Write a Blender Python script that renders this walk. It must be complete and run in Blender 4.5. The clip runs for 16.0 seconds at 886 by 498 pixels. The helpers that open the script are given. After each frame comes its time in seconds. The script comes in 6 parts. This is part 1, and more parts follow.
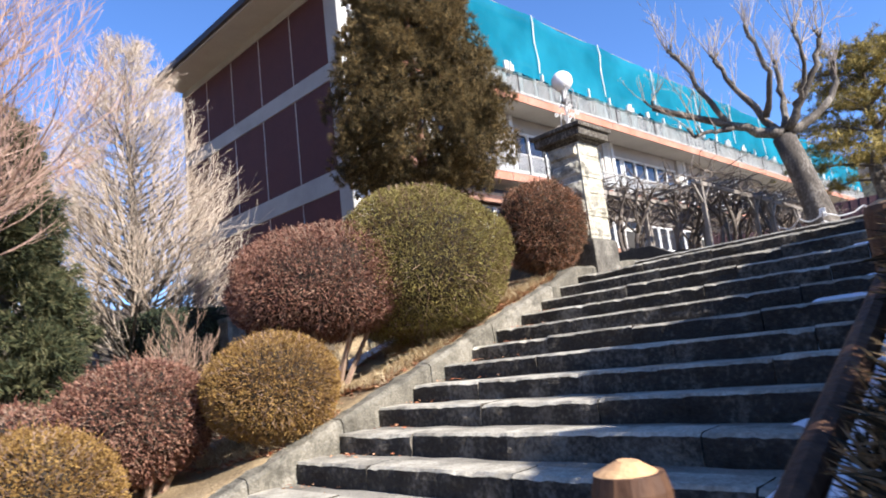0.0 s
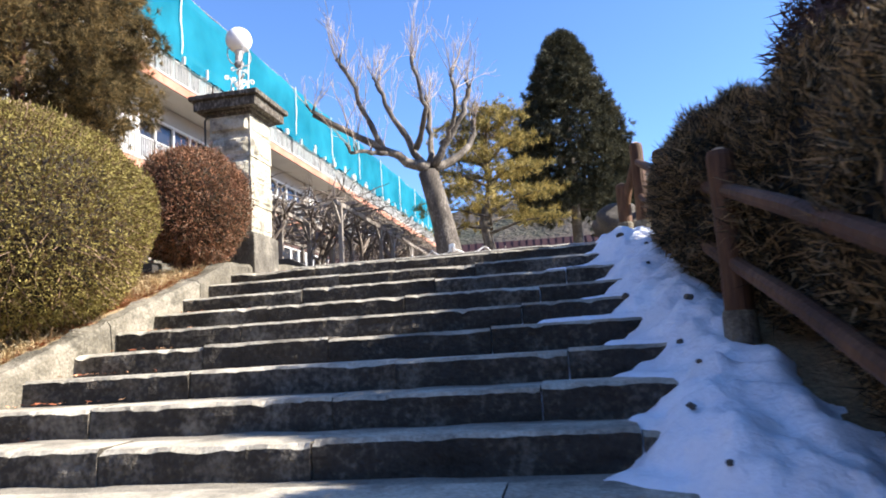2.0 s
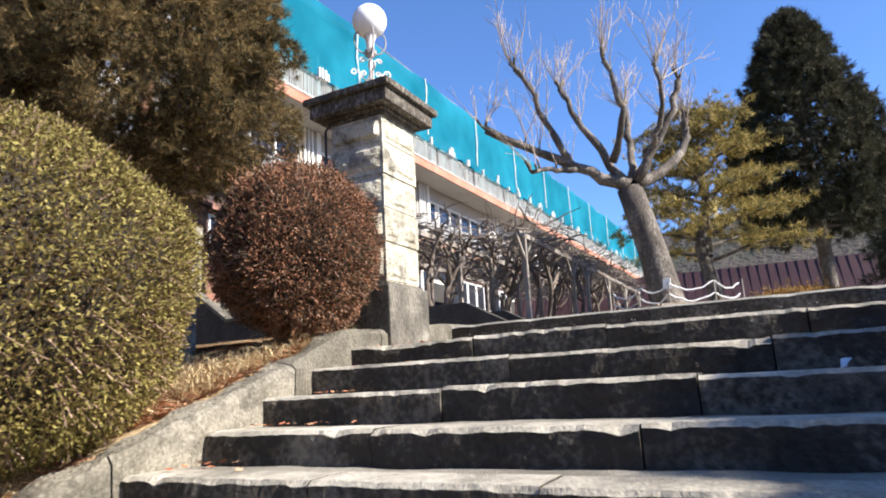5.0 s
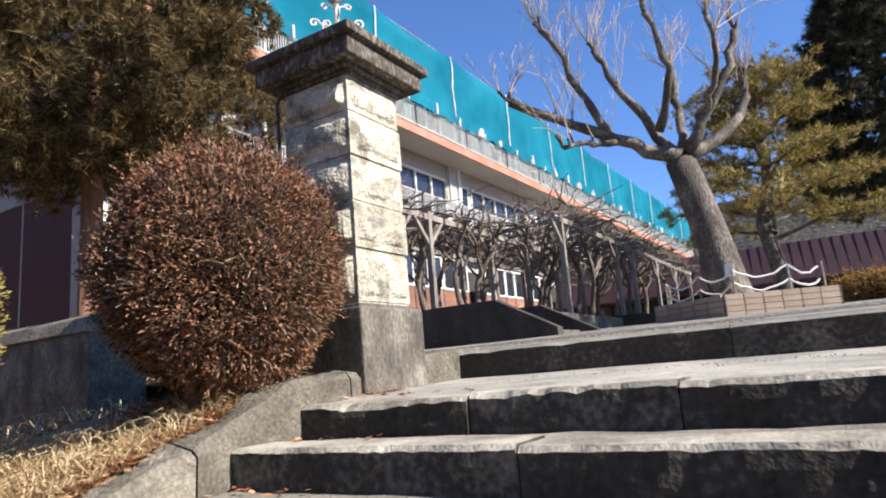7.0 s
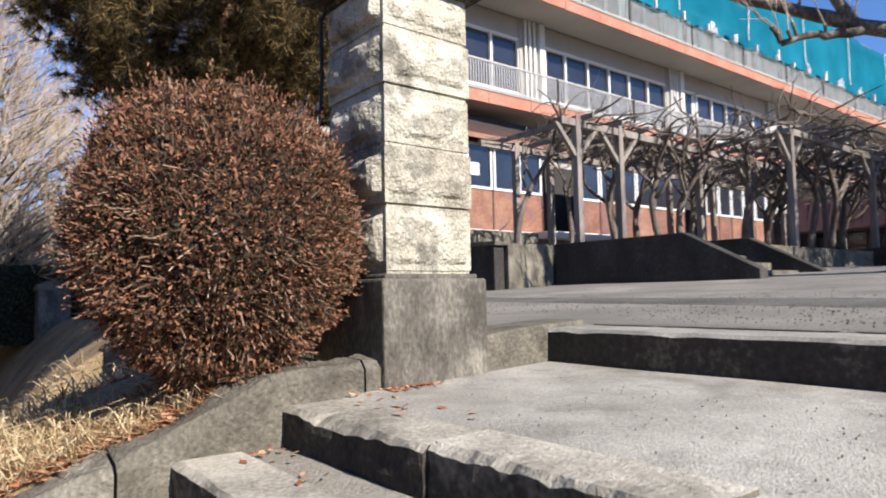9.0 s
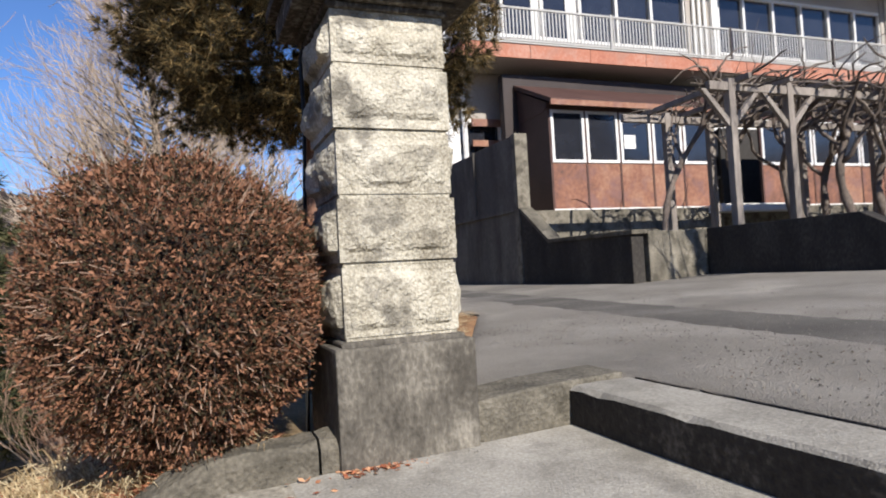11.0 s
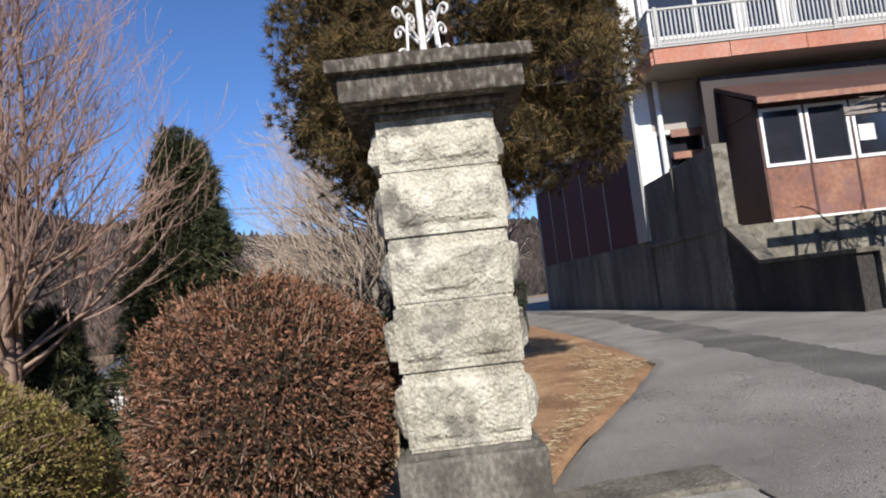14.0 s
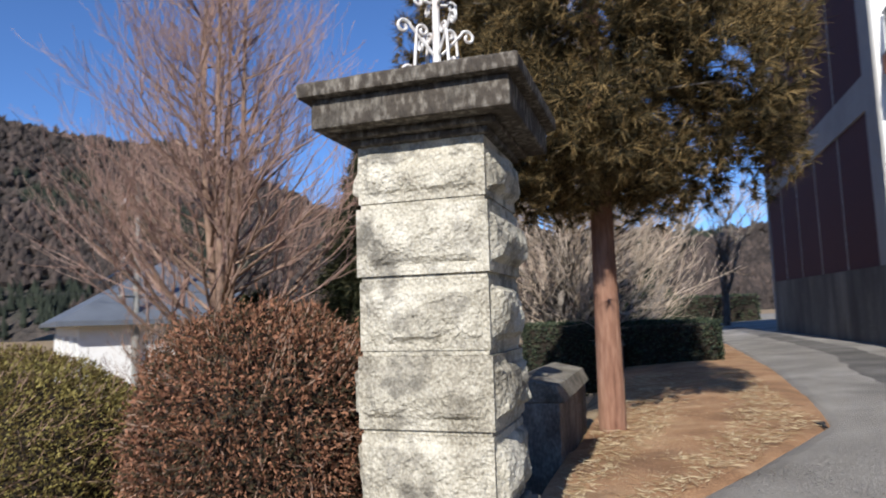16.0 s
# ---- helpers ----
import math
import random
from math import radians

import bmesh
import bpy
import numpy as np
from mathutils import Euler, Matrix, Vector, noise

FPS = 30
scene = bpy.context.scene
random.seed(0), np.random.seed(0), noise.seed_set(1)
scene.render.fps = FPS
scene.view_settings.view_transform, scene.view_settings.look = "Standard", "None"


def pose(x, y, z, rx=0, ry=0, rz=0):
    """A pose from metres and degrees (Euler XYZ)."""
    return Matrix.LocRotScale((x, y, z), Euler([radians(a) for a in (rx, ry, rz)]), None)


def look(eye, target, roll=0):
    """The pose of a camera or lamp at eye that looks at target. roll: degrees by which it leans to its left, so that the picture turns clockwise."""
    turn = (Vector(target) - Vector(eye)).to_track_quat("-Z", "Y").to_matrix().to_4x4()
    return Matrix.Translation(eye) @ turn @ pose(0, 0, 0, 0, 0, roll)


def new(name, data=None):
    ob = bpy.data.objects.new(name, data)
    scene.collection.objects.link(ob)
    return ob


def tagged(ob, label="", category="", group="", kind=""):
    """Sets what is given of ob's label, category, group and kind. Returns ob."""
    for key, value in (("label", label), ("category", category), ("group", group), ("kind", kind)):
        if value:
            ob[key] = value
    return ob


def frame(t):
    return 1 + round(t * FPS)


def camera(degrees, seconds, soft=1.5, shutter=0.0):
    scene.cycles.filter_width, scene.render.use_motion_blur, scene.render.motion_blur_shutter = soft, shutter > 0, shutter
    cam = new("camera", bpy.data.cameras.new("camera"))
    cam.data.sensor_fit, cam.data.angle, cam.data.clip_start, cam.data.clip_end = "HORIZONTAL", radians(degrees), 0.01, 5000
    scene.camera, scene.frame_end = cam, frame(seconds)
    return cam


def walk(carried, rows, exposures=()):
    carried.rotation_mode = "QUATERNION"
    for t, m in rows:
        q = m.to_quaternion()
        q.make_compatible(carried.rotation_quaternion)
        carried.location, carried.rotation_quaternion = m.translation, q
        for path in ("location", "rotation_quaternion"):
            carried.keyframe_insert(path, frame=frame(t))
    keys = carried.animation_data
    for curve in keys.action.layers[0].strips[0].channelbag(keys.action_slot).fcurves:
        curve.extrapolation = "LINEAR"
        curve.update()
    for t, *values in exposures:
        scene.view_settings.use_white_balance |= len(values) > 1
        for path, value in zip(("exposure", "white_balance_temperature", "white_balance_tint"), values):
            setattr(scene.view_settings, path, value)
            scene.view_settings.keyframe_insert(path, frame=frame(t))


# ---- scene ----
cam = camera(68.7, 16.0, soft=1.9, shutter=0.4)
METRES, EYE, TILT, LEAN, TURN = 11.0, 1.32, 0.0, 0.0, 44.5
ROWS = [
    (0.0, 0.0, 0.0, 0.0, 1.09, 9.58, 6.45),
    (0.5, -0.0181, 0.035, 0.0002, -4.27, 9.32, 3.79),
    (1.0, -0.0273, 0.0722, 0.0011, -17.32, 8.69, 4.87),
    (1.5, -0.0255, 0.1151, 0.0002, -27.05, 8.06, 3.14),
    (2.0, -0.0201, 0.1602, 0.0011, -33.48, 8.26, 3.53),
    (2.5, -0.0049, 0.1992, 0.0018, -30.94, 9.24, 3.95),
    (3.0, 0.0227, 0.2443, 0.0138, -22.98, 10.48, 4.03),
    (3.5, 0.0467, 0.2814, 0.0272, -22.0, 12.04, 3.3),
    (4.0, 0.0686, 0.3142, 0.0354, -21.64, 12.63, 4.24),
    (4.5, 0.0843, 0.3487, 0.0451, -18.15, 12.31, 2.83),
    (7.0, 0.1655, 0.5053, 0.0939, -12.62, 10.92, 4.72),
    (7.5, 0.1887, 0.5294, 0.103, -7.89, 10.15, 4.21),
    (8.0, 0.2158, 0.5463, 0.1099, -2.94, 9.12, 3.56),
    (8.5, 0.2393, 0.5643, 0.118, 2.02, 5.98, 2.23),
    (11.0, 0.347, 0.6424, 0.1634, 23.94, 1.98, 3.21),
    (11.5, 0.3629, 0.656, 0.1691, 27.56, 1.08, 4.86),
    (12.0, 0.3747, 0.6672, 0.1741, 29.34, 0.88, 4.76),
    (12.5, 0.382, 0.6712, 0.1803, 32.27, 0.18, 5.39),
    (13.0, 0.3945, 0.6757, 0.1845, 38.27, 0.68, 3.57),
    (13.5, 0.3991, 0.6824, 0.1898, 42.1, 2.38, 4.27),
    (14.0, 0.4041, 0.6893, 0.1951, 44.32, 4.97, 6.52),
    (14.5, 0.4054, 0.7049, 0.1987, 47.08, 6.49, 5.66),
    (15.0, 0.411, 0.7313, 0.2036, 50.06, 7.35, 3.27),
    (15.5, 0.4252, 0.7598, 0.2077, 56.61, 7.41, 3.51),
    (16.0, 0.4362, 0.7877, 0.209, 63.94, 6.05, 1.62),
]
walk(cam, [(t, pose(0, 0, EYE, TILT, LEAN, TURN) @ pose(METRES * x, METRES * y, METRES * z, 90 + pitch, roll, yaw)) for t, x, y, z, yaw, pitch, roll in ROWS],
     exposures=[(0.0, 1.36, 6100, 13), (1.5, 1.68, 6450, 12), (3.0, 1.72, 6500, 12), (4.5, 1.48, 6350, 12), (7.0, 1.12, 6300, 13), (8.5, 0.92, 6200, 13),
                (11.0, 0.48, 6200, 13), (13.5, 0.42, 6100, 12), (16.0, 0.45, 5950, 12)])

# ---- light ----
SUN_EL, SUN_AZ = 35.0, 2.8          # degrees above the horizon; degrees from +x towards +y
world = bpy.data.worlds.new("winter_sky")
scene.world = world
world.use_nodes = True
wn = world.node_tree
sky = wn.nodes.new("ShaderNodeTexSky")
sky.sky_type = "NISHITA"
sky.sun_disc = False
sky.sun_elevation = radians(SUN_EL)
sky.sun_rotation = radians(90 - SUN_AZ)
sky.air_density, sky.dust_density, sky.ozone_density, sky.altitude = 1.0, 0.1, 3.5, 1200
deep = wn.nodes.new("ShaderNodeMixRGB")
deep.blend_type = "MULTIPLY"
deep.inputs[0].default_value, deep.inputs[2].default_value = 1.0, (0.82, 1.0, 1.24, 1)
wn.links.new(sky.outputs[0], deep.inputs[1])
wn.links.new(deep.outputs[0], wn.nodes["Background"].inputs[0])
wn.nodes["Background"].inputs[1].default_value = 0.086
sun = new("sun", bpy.data.lights.new("sun", "SUN"))
sun.data.energy, sun.data.angle, sun.data.color = 5.0, radians(0.5), (1.0, 0.93, 0.82)
sun.matrix_world = look((math.cos(radians(SUN_AZ)) * 40, math.sin(radians(SUN_AZ)) * 40, 40 * math.tan(radians(SUN_EL))), (0, 0, 0))


# ---- materials ----
def material(name, colours, scale=3.0, fine=40.0, rough=0.85, bump=0.3, bump_scale=60.0, island=0.0, metal=0.0,
             through_light=0.0, streak=0.0, stain=None, stain_size=1.2, stain_amount=0.5, per_object=0.0, bump_dist=0.02):
    """Noise at two scales between two or three colours, with relief; streak stretches it along z; stain adds blotches."""
    m = bpy.data.materials.new(name)
    m.use_nodes = True
    n, l = m.node_tree.nodes, m.node_tree.links
    b = n["Principled BSDF"]
    co = n.new("ShaderNodeTexCoord")
    mp = n.new("ShaderNodeMapping")
    l.new(co.outputs["Object"], mp.inputs[0])
    mp.inputs["Scale"].default_value = (1, 1, 1 - streak)
    big, small = n.new("ShaderNodeTexNoise"), n.new("ShaderNodeTexNoise")
    big.inputs["Scale"].default_value, small.inputs["Scale"].default_value = scale, fine
    big.inputs["Detail"].default_value, small.inputs["Detail"].default_value = 4, 3
    for t in (big, small):
        l.new(mp.outputs[0], t.inputs["Vector"])
    mix = n.new("ShaderNodeMath")
    mix.operation = "MULTIPLY_ADD"
    l.new(small.outputs[0], mix.inputs[0])
    mix.inputs[1].default_value = 0.45
    half = n.new("ShaderNodeMath")
    half.operation = "MULTIPLY"
    half.inputs[1].default_value = 0.55
    l.new(big.outputs[0], half.inputs[0])
    l.new(half.outputs[0], mix.inputs[2])
    value = mix.outputs[0]
    if island or per_object:
        src = n.new("ShaderNodeObjectInfo") if per_object else n.new("ShaderNodeNewGeometry")
        add = n.new("ShaderNodeMath")
        add.operation = "MULTIPLY_ADD"
        l.new(src.outputs["Random" if per_object else "Random Per Island"], add.inputs[0])
        add.inputs[1].default_value = (per_object or island)
        sub = n.new("ShaderNodeMath")
        sub.operation = "SUBTRACT"
        l.new(value, sub.inputs[0])
        sub.inputs[1].default_value = (per_object or island) / 2
        l.new(sub.outputs[0], add.inputs[2])
        value = add.outputs[0]
    ramp = n.new("ShaderNodeValToRGB")
    e = ramp.color_ramp.elements
    e[0].position, e[1].position = 0.30, 0.70
    e[0].color, e[1].color = (*colours[0], 1), (*colours[-1], 1)
    if len(colours) == 3:
        e.new(0.5).color = (*colours[1], 1)
    l.new(value, ramp.inputs[0])
    colour = ramp.outputs[0]
    if stain:
        sn = n.new("ShaderNodeTexNoise")
        sn.inputs["Scale"].default_value, sn.inputs["Detail"].default_value = stain_size, 6
        sn.inputs["Roughness"].default_value = 0.65
        l.new(mp.outputs[0], sn.inputs["Vector"])
        sr = n.new("ShaderNodeValToRGB")
        sr.color_ramp.elements[0].position, sr.color_ramp.elements[1].position = 0.48, 0.64
        l.new(sn.outputs[0], sr.inputs[0])
        am = n.new("ShaderNodeMath")
        am.operation = "MULTIPLY"
        am.inputs[1].default_value = stain_amount
        l.new(sr.outputs[0], am.inputs[0])
        mx = n.new("ShaderNodeMixRGB")
        l.new(am.outputs[0], mx.inputs[0])
        l.new(colour, mx.inputs[1])
        mx.inputs[2].default_value = (*stain, 1)
        colour = mx.outputs[0]
    l.new(colour, b.inputs["Base Color"])
    b.inputs["Roughness"].default_value = rough
    b.inputs["Metallic"].default_value = metal
    b.inputs["Specular IOR Level"].default_value = 0.3
    if bump:
        bn = n.new("ShaderNodeTexNoise")
        bn.inputs["Scale"].default_value, bn.inputs["Detail"].default_value = bump_scale, 5
        l.new(mp.outputs[0], bn.inputs["Vector"])
        bp = n.new("ShaderNodeBump")
        bp.inputs["Strength"].default_value, bp.inputs["Distance"].default_value = bump, bump_dist
        l.new(bn.outputs[0], bp.inputs["Height"])
        l.new(bp.outputs[0], b.inputs["Normal"])
    if through_light:
        tr = n.new("ShaderNodeBsdfTranslucent")
        l.new(colour, tr.inputs[0])
        ms = n.new("ShaderNodeMixShader")
        ms.inputs[0].default_value = through_light
        l.new(b.outputs[0], ms.inputs[1])
        l.new(tr.outputs[0], ms.inputs[2])
        l.new(ms.outputs[0], n["Material Output"].inputs[0])
    return m


M = {}
M["ground"] = material("bank_earth_and_dry_grass", [(0.11, 0.075, 0.044), (0.26, 0.185, 0.10), (0.46, 0.35, 0.205)], 1.4, 30, 0.95, 0.8, 45, stain=(0.17, 0.13, 0.07), stain_size=0.5)
M["needles"] = material("fallen_needles", [(0.19, 0.10, 0.05), (0.35, 0.20, 0.10), (0.52, 0.345, 0.19)], 1.8, 60, 0.95, 0.9, 90, stain=(0.14, 0.075, 0.037), stain_size=1.5)
M["asphalt"] = material("old_asphalt", [(0.150, 0.135, 0.112), (0.262, 0.240, 0.203), (0.43, 0.395, 0.335)], 0.7, 120, 0.92, 0.8, 140, stain=(0.14, 0.128, 0.108), stain_size=0.6, stain_amount=0.6)
M["asphalt_dark"] = material("crumbled_asphalt", [(0.05, 0.045, 0.04), (0.10, 0.09, 0.078), (0.22, 0.17, 0.12)], 3, 60, 0.95, 0.8, 80)
M["kerb"] = material("worn_concrete", [(0.080, 0.071, 0.054), (0.165, 0.148, 0.113), (0.31, 0.28, 0.22)], 3.6, 50, 0.92, 0.8, 45, stain=(0.05, 0.045, 0.033), stain_size=5.0, stain_amount=0.75, per_object=0.15)
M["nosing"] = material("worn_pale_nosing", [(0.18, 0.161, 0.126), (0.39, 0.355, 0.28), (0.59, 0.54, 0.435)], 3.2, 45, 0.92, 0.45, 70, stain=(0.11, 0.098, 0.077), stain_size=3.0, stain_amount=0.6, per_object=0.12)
# riser fronts: stained stone, darkened further so their shade lies in the colour
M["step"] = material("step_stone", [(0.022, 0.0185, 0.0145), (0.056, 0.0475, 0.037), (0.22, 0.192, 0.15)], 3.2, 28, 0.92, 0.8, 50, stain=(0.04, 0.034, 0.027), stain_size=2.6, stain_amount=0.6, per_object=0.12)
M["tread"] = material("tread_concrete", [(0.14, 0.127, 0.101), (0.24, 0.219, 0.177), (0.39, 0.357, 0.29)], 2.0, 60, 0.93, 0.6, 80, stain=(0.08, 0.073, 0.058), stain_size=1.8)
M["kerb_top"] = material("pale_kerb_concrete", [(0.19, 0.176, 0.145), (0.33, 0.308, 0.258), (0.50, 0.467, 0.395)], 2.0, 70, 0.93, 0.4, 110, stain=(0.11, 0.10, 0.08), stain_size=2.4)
M["stone"] = material("weathered_gate_stone", [(0.20, 0.175, 0.125), (0.47, 0.43, 0.33), (0.68, 0.635, 0.515)], 5.0, 80, 0.92, 1.0, 55, stain=(0.085, 0.077, 0.062), stain_size=5.5, stain_amount=0.72, per_object=0.10)
M["plinth"] = material("dark_plinth_stone", [(0.055, 0.049, 0.039), (0.14, 0.126, 0.101), (0.30, 0.274, 0.22)], 5.0, 45, 0.92, 0.7, 45, streak=0.4, stain=(0.05, 0.044, 0.035), stain_size=4.5, stain_amount=0.7)
M["cap"] = material("dark_cap_stone", [(0.030, 0.025, 0.020), (0.075, 0.062, 0.047), (0.46, 0.42, 0.34)], 6.0, 34, 0.9, 0.8, 45, streak=0.45, stain=(0.036, 0.029, 0.022), stain_size=6.0, stain_amount=0.85)
M["wall_concrete"] = material("grey_cast_concrete", [(0.078, 0.071, 0.060), (0.132, 0.121, 0.102), (0.24, 0.22, 0.182)], 1.4, 40, 0.92, 0.4, 60, streak=0.75, stain=(0.062, 0.055, 0.046), stain_size=1.8, stain_amount=0.65)
# near-black concrete for the stair cheeks and the sloping wall
M["black_concrete"] = material("near_black_concrete", [(0.022, 0.020, 0.018), (0.045, 0.040, 0.034), (0.10, 0.09, 0.075)], 1.6, 40, 0.92, 0.4, 60, streak=0.6, stain=(0.018, 0.016, 0.014), stain_size=1.4, stain_amount=0.6)
M["band"] = material("grey_painted_render", [(0.30, 0.295, 0.275), (0.39, 0.38, 0.35)], 0.8, 20, 0.9, 0.1, 40, stain=(0.25, 0.24, 0.22), stain_size=0.5)
M["panel"] = material("maroon_wall_panel", [(0.072, 0.028, 0.027), (0.098, 0.039, 0.036)], 0.5, 14, 0.8, 0.08, 30, stain=(0.06, 0.025, 0.025), stain_size=0.5, per_object=0.1)
M["white"] = material("white_paint", [(0.68, 0.67, 0.63), (0.82, 0.81, 0.77)], 2.0, 30, 0.6, 0.1, 40, stain=(0.5, 0.47, 0.42), stain_size=2.0, stain_amount=0.35)
M["orange"] = material("faded_orange_fascia", [(0.33, 0.12, 0.078), (0.43, 0.185, 0.118), (0.48, 0.29, 0.22)], 0.8, 14, 0.85, 0.15, 40, stain=(0.33, 0.20, 0.155), stain_size=1.4)
M["soffit"] = material("grey_soffit", [(0.34, 0.31, 0.27), (0.44, 0.40, 0.35)], 0.7, 20, 0.9, 0.1, 40)
M["roof_dark"] = material("dark_brown_metal", [(0.035, 0.027, 0.025), (0.06, 0.047, 0.042)], 1.5, 30, 0.55, 0.1, 30)
M["slat"] = material("pale_balcony_slat", [(0.34, 0.33, 0.305), (0.54, 0.53, 0.49)], 1.5, 30, 0.7, 0.1, 40, stain=(0.36, 0.34, 0.31), stain_size=1.5)
M["glass"] = material("dark_window_glass", [(0.014, 0.015, 0.019), (0.03, 0.032, 0.04)], 0.6, 3, 0.10, 0.0)
M["glass"].node_tree.nodes["Principled BSDF"].inputs["Specular IOR Level"].default_value = 0.9
M["curtain"] = material("white_curtain", [(0.62, 0.61, 0.58), (0.80, 0.79, 0.76)], 3, 20, 0.9, 0.2, 20)
M["rust"] = material("weathered_red_panel", [(0.13, 0.072, 0.056), (0.25, 0.118, 0.076), (0.35, 0.20, 0.13)], 1.8, 10, 0.75, 0.1, 30, stain=(0.19, 0.11, 0.105), stain_size=1.6, stain_amount=0.7, per_object=0.25)
M["brown_roof"] = material("red_brown_sheet_roof", [(0.055, 0.029, 0.024), (0.10, 0.056, 0.045)], 1.2, 20, 0.6, 0.1, 30)
M["upper_wall"] = material("dull_brown_wall", [(0.15, 0.125, 0.10), (0.24, 0.205, 0.17)], 0.9, 20, 0.9, 0.1, 40, stain=(0.12, 0.095, 0.075), stain_size=0.8)
M["maroon_roof"] = material("maroon_seamed_roof", [(0.042, 0.021, 0.023), (0.07, 0.036, 0.039)], 1.0, 15, 0.5, 0.1, 30)
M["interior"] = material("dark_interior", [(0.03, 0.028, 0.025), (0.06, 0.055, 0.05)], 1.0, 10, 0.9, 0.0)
M["timber"] = material("grey_weathered_timber", [(0.13, 0.11, 0.095), (0.24, 0.21, 0.18), (0.36, 0.32, 0.28)], 3.0, 30, 0.85, 0.4, 40, streak=0.85)
M["log"] = material("brown_stained_log", [(0.042, 0.021, 0.012), (0.085, 0.041, 0.021), (0.17, 0.088, 0.044)], 3.0, 40, 0.7, 0.4, 50, streak=0.85)
M["log_end"] = material("cut_log_end", [(0.40, 0.22, 0.10), (0.58, 0.36, 0.18)], 6, 40, 0.8, 0.3, 60)
M["vine"] = material("twisted_vine_bark", [(0.06, 0.047, 0.038), (0.135, 0.108, 0.088), (0.27, 0.228, 0.188)], 5, 30, 0.9, 0.6, 40, streak=0.6)
M["bark"] = material("grey_tree_bark", [(0.036, 0.030, 0.024), (0.098, 0.082, 0.066), (0.30, 0.265, 0.22)], 4, 30, 0.9, 0.8, 30, streak=0.5)
M["twig_pale"] = material("pale_bare_twigs", [(0.35, 0.27, 0.195), (0.55, 0.455, 0.355)], 3, 20, 0.8, 0.0, island=0.5)
M["twig_brown"] = material("brown_bare_twigs", [(0.17, 0.105, 0.07), (0.32, 0.22, 0.155)], 3, 20, 0.8, 0.0, island=0.5)
M["twig_pink"] = material("reddish_bare_twigs", [(0.23, 0.135, 0.10), (0.38, 0.26, 0.20)], 3, 20, 0.8, 0.0, island=0.5)
M["redbark"] = material("red_conifer_bark", [(0.10, 0.045, 0.027), (0.22, 0.115, 0.072), (0.34, 0.205, 0.135)], 5, 34, 0.92, 1.0, 22, streak=0.85)
M["conifer"] = material("bronzed_conifer_needles", [(0.026, 0.023, 0.010), (0.088, 0.066, 0.025), (0.28, 0.19, 0.075)], 1.1, 9, 0.85, 0.0, island=0.6, through_light=0.2)
M["spruce"] = material("brownish_spruce_needles", [(0.020, 0.024, 0.014), (0.046, 0.050, 0.028), (0.105, 0.095, 0.055)], 1.0, 8, 0.85, 0.0, island=0.6, through_light=0.12)
M["conifer_dark"] = material("dark_green_needles", [(0.014, 0.024, 0.015), (0.035, 0.052, 0.028), (0.075, 0.085, 0.045)], 1.0, 8, 0.8, 0.0, island=0.6, through_light=0.12)
M["conifer_green"] = material("fresh_green_needles", [(0.028, 0.036, 0.016), (0.062, 0.072, 0.03), (0.13, 0.12, 0.055)], 1.0, 8, 0.8, 0.0, island=0.6, through_light=0.15)
M["pine"] = material("yellow_pine_needles", [(0.08, 0.075, 0.022), (0.24, 0.185, 0.052), (0.43, 0.325, 0.10)], 0.8, 8, 0.8, 0.0, island=0.6, through_light=0.2)
M["leaf_olive"] = material("olive_azalea_leaves", [(0.085, 0.050, 0.018), (0.18, 0.146, 0.037), (0.30, 0.25, 0.075)], 2.5, 12, 0.8, 0.0, island=0.55, through_light=0.2)
M["leaf_red"] = material("red_brown_azalea_leaves", [(0.056, 0.043, 0.021), (0.168, 0.073, 0.041), (0.31, 0.150, 0.082)], 2.5, 12, 0.8, 0.0, island=0.9, through_light=0.2)
M["leaf_maroon"] = material("dull_red_azalea_leaves", [(0.090, 0.035, 0.023), (0.195, 0.082, 0.052), (0.31, 0.165, 0.108)], 2.5, 12, 0.8, 0.0, island=0.9, through_light=0.2)
M["leaf_tan"] = material("yellow_brown_box_leaves", [(0.12, 0.062, 0.017), (0.255, 0.142, 0.038), (0.36, 0.225, 0.07)], 2.5, 12, 0.8, 0.0, island=0.45, through_light=0.2)
# near-black, so inner masses and twigs hold the shade in their colour
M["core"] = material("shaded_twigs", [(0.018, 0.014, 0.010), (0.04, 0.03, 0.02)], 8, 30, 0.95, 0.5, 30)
M["hedge"] = material("dry_hedge_leaves", [(0.020, 0.018, 0.011), (0.062, 0.046, 0.023), (0.27, 0.185, 0.095)], 1.6, 10, 0.85, 0.0, island=0.8, through_light=0.1)
M["dark_shrub"] = material("purple_dark_shrub_twigs", [(0.028, 0.018, 0.020), (0.07, 0.045, 0.045)], 1.6, 10, 0.8, 0.0, island=0.6)
M["straw"] = material("dry_straw_grass", [(0.34, 0.24, 0.12), (0.50, 0.38, 0.21), (0.66, 0.54, 0.33)], 3, 20, 0.85, 0.0, island=0.8, through_light=0.2)
M["litter"] = material("fallen_red_leaves", [(0.26, 0.085, 0.04), (0.42, 0.16, 0.075), (0.55, 0.31, 0.17)], 3, 20, 0.85, 0.0, island=0.9)
M["snow"] = material("old_snow", [(0.78, 0.81, 0.86), (0.90, 0.92, 0.95)], 2.5, 40, 0.6, 0.5, 22, stain=(0.60, 0.60, 0.60), stain_size=3.0, stain_amount=0.3, bump_dist=0.03)
M["brick"] = material("tan_planter_brick", [(0.26, 0.20, 0.145), (0.40, 0.32, 0.24)], 3, 40, 0.9, 0.4, 60, per_object=0.25)
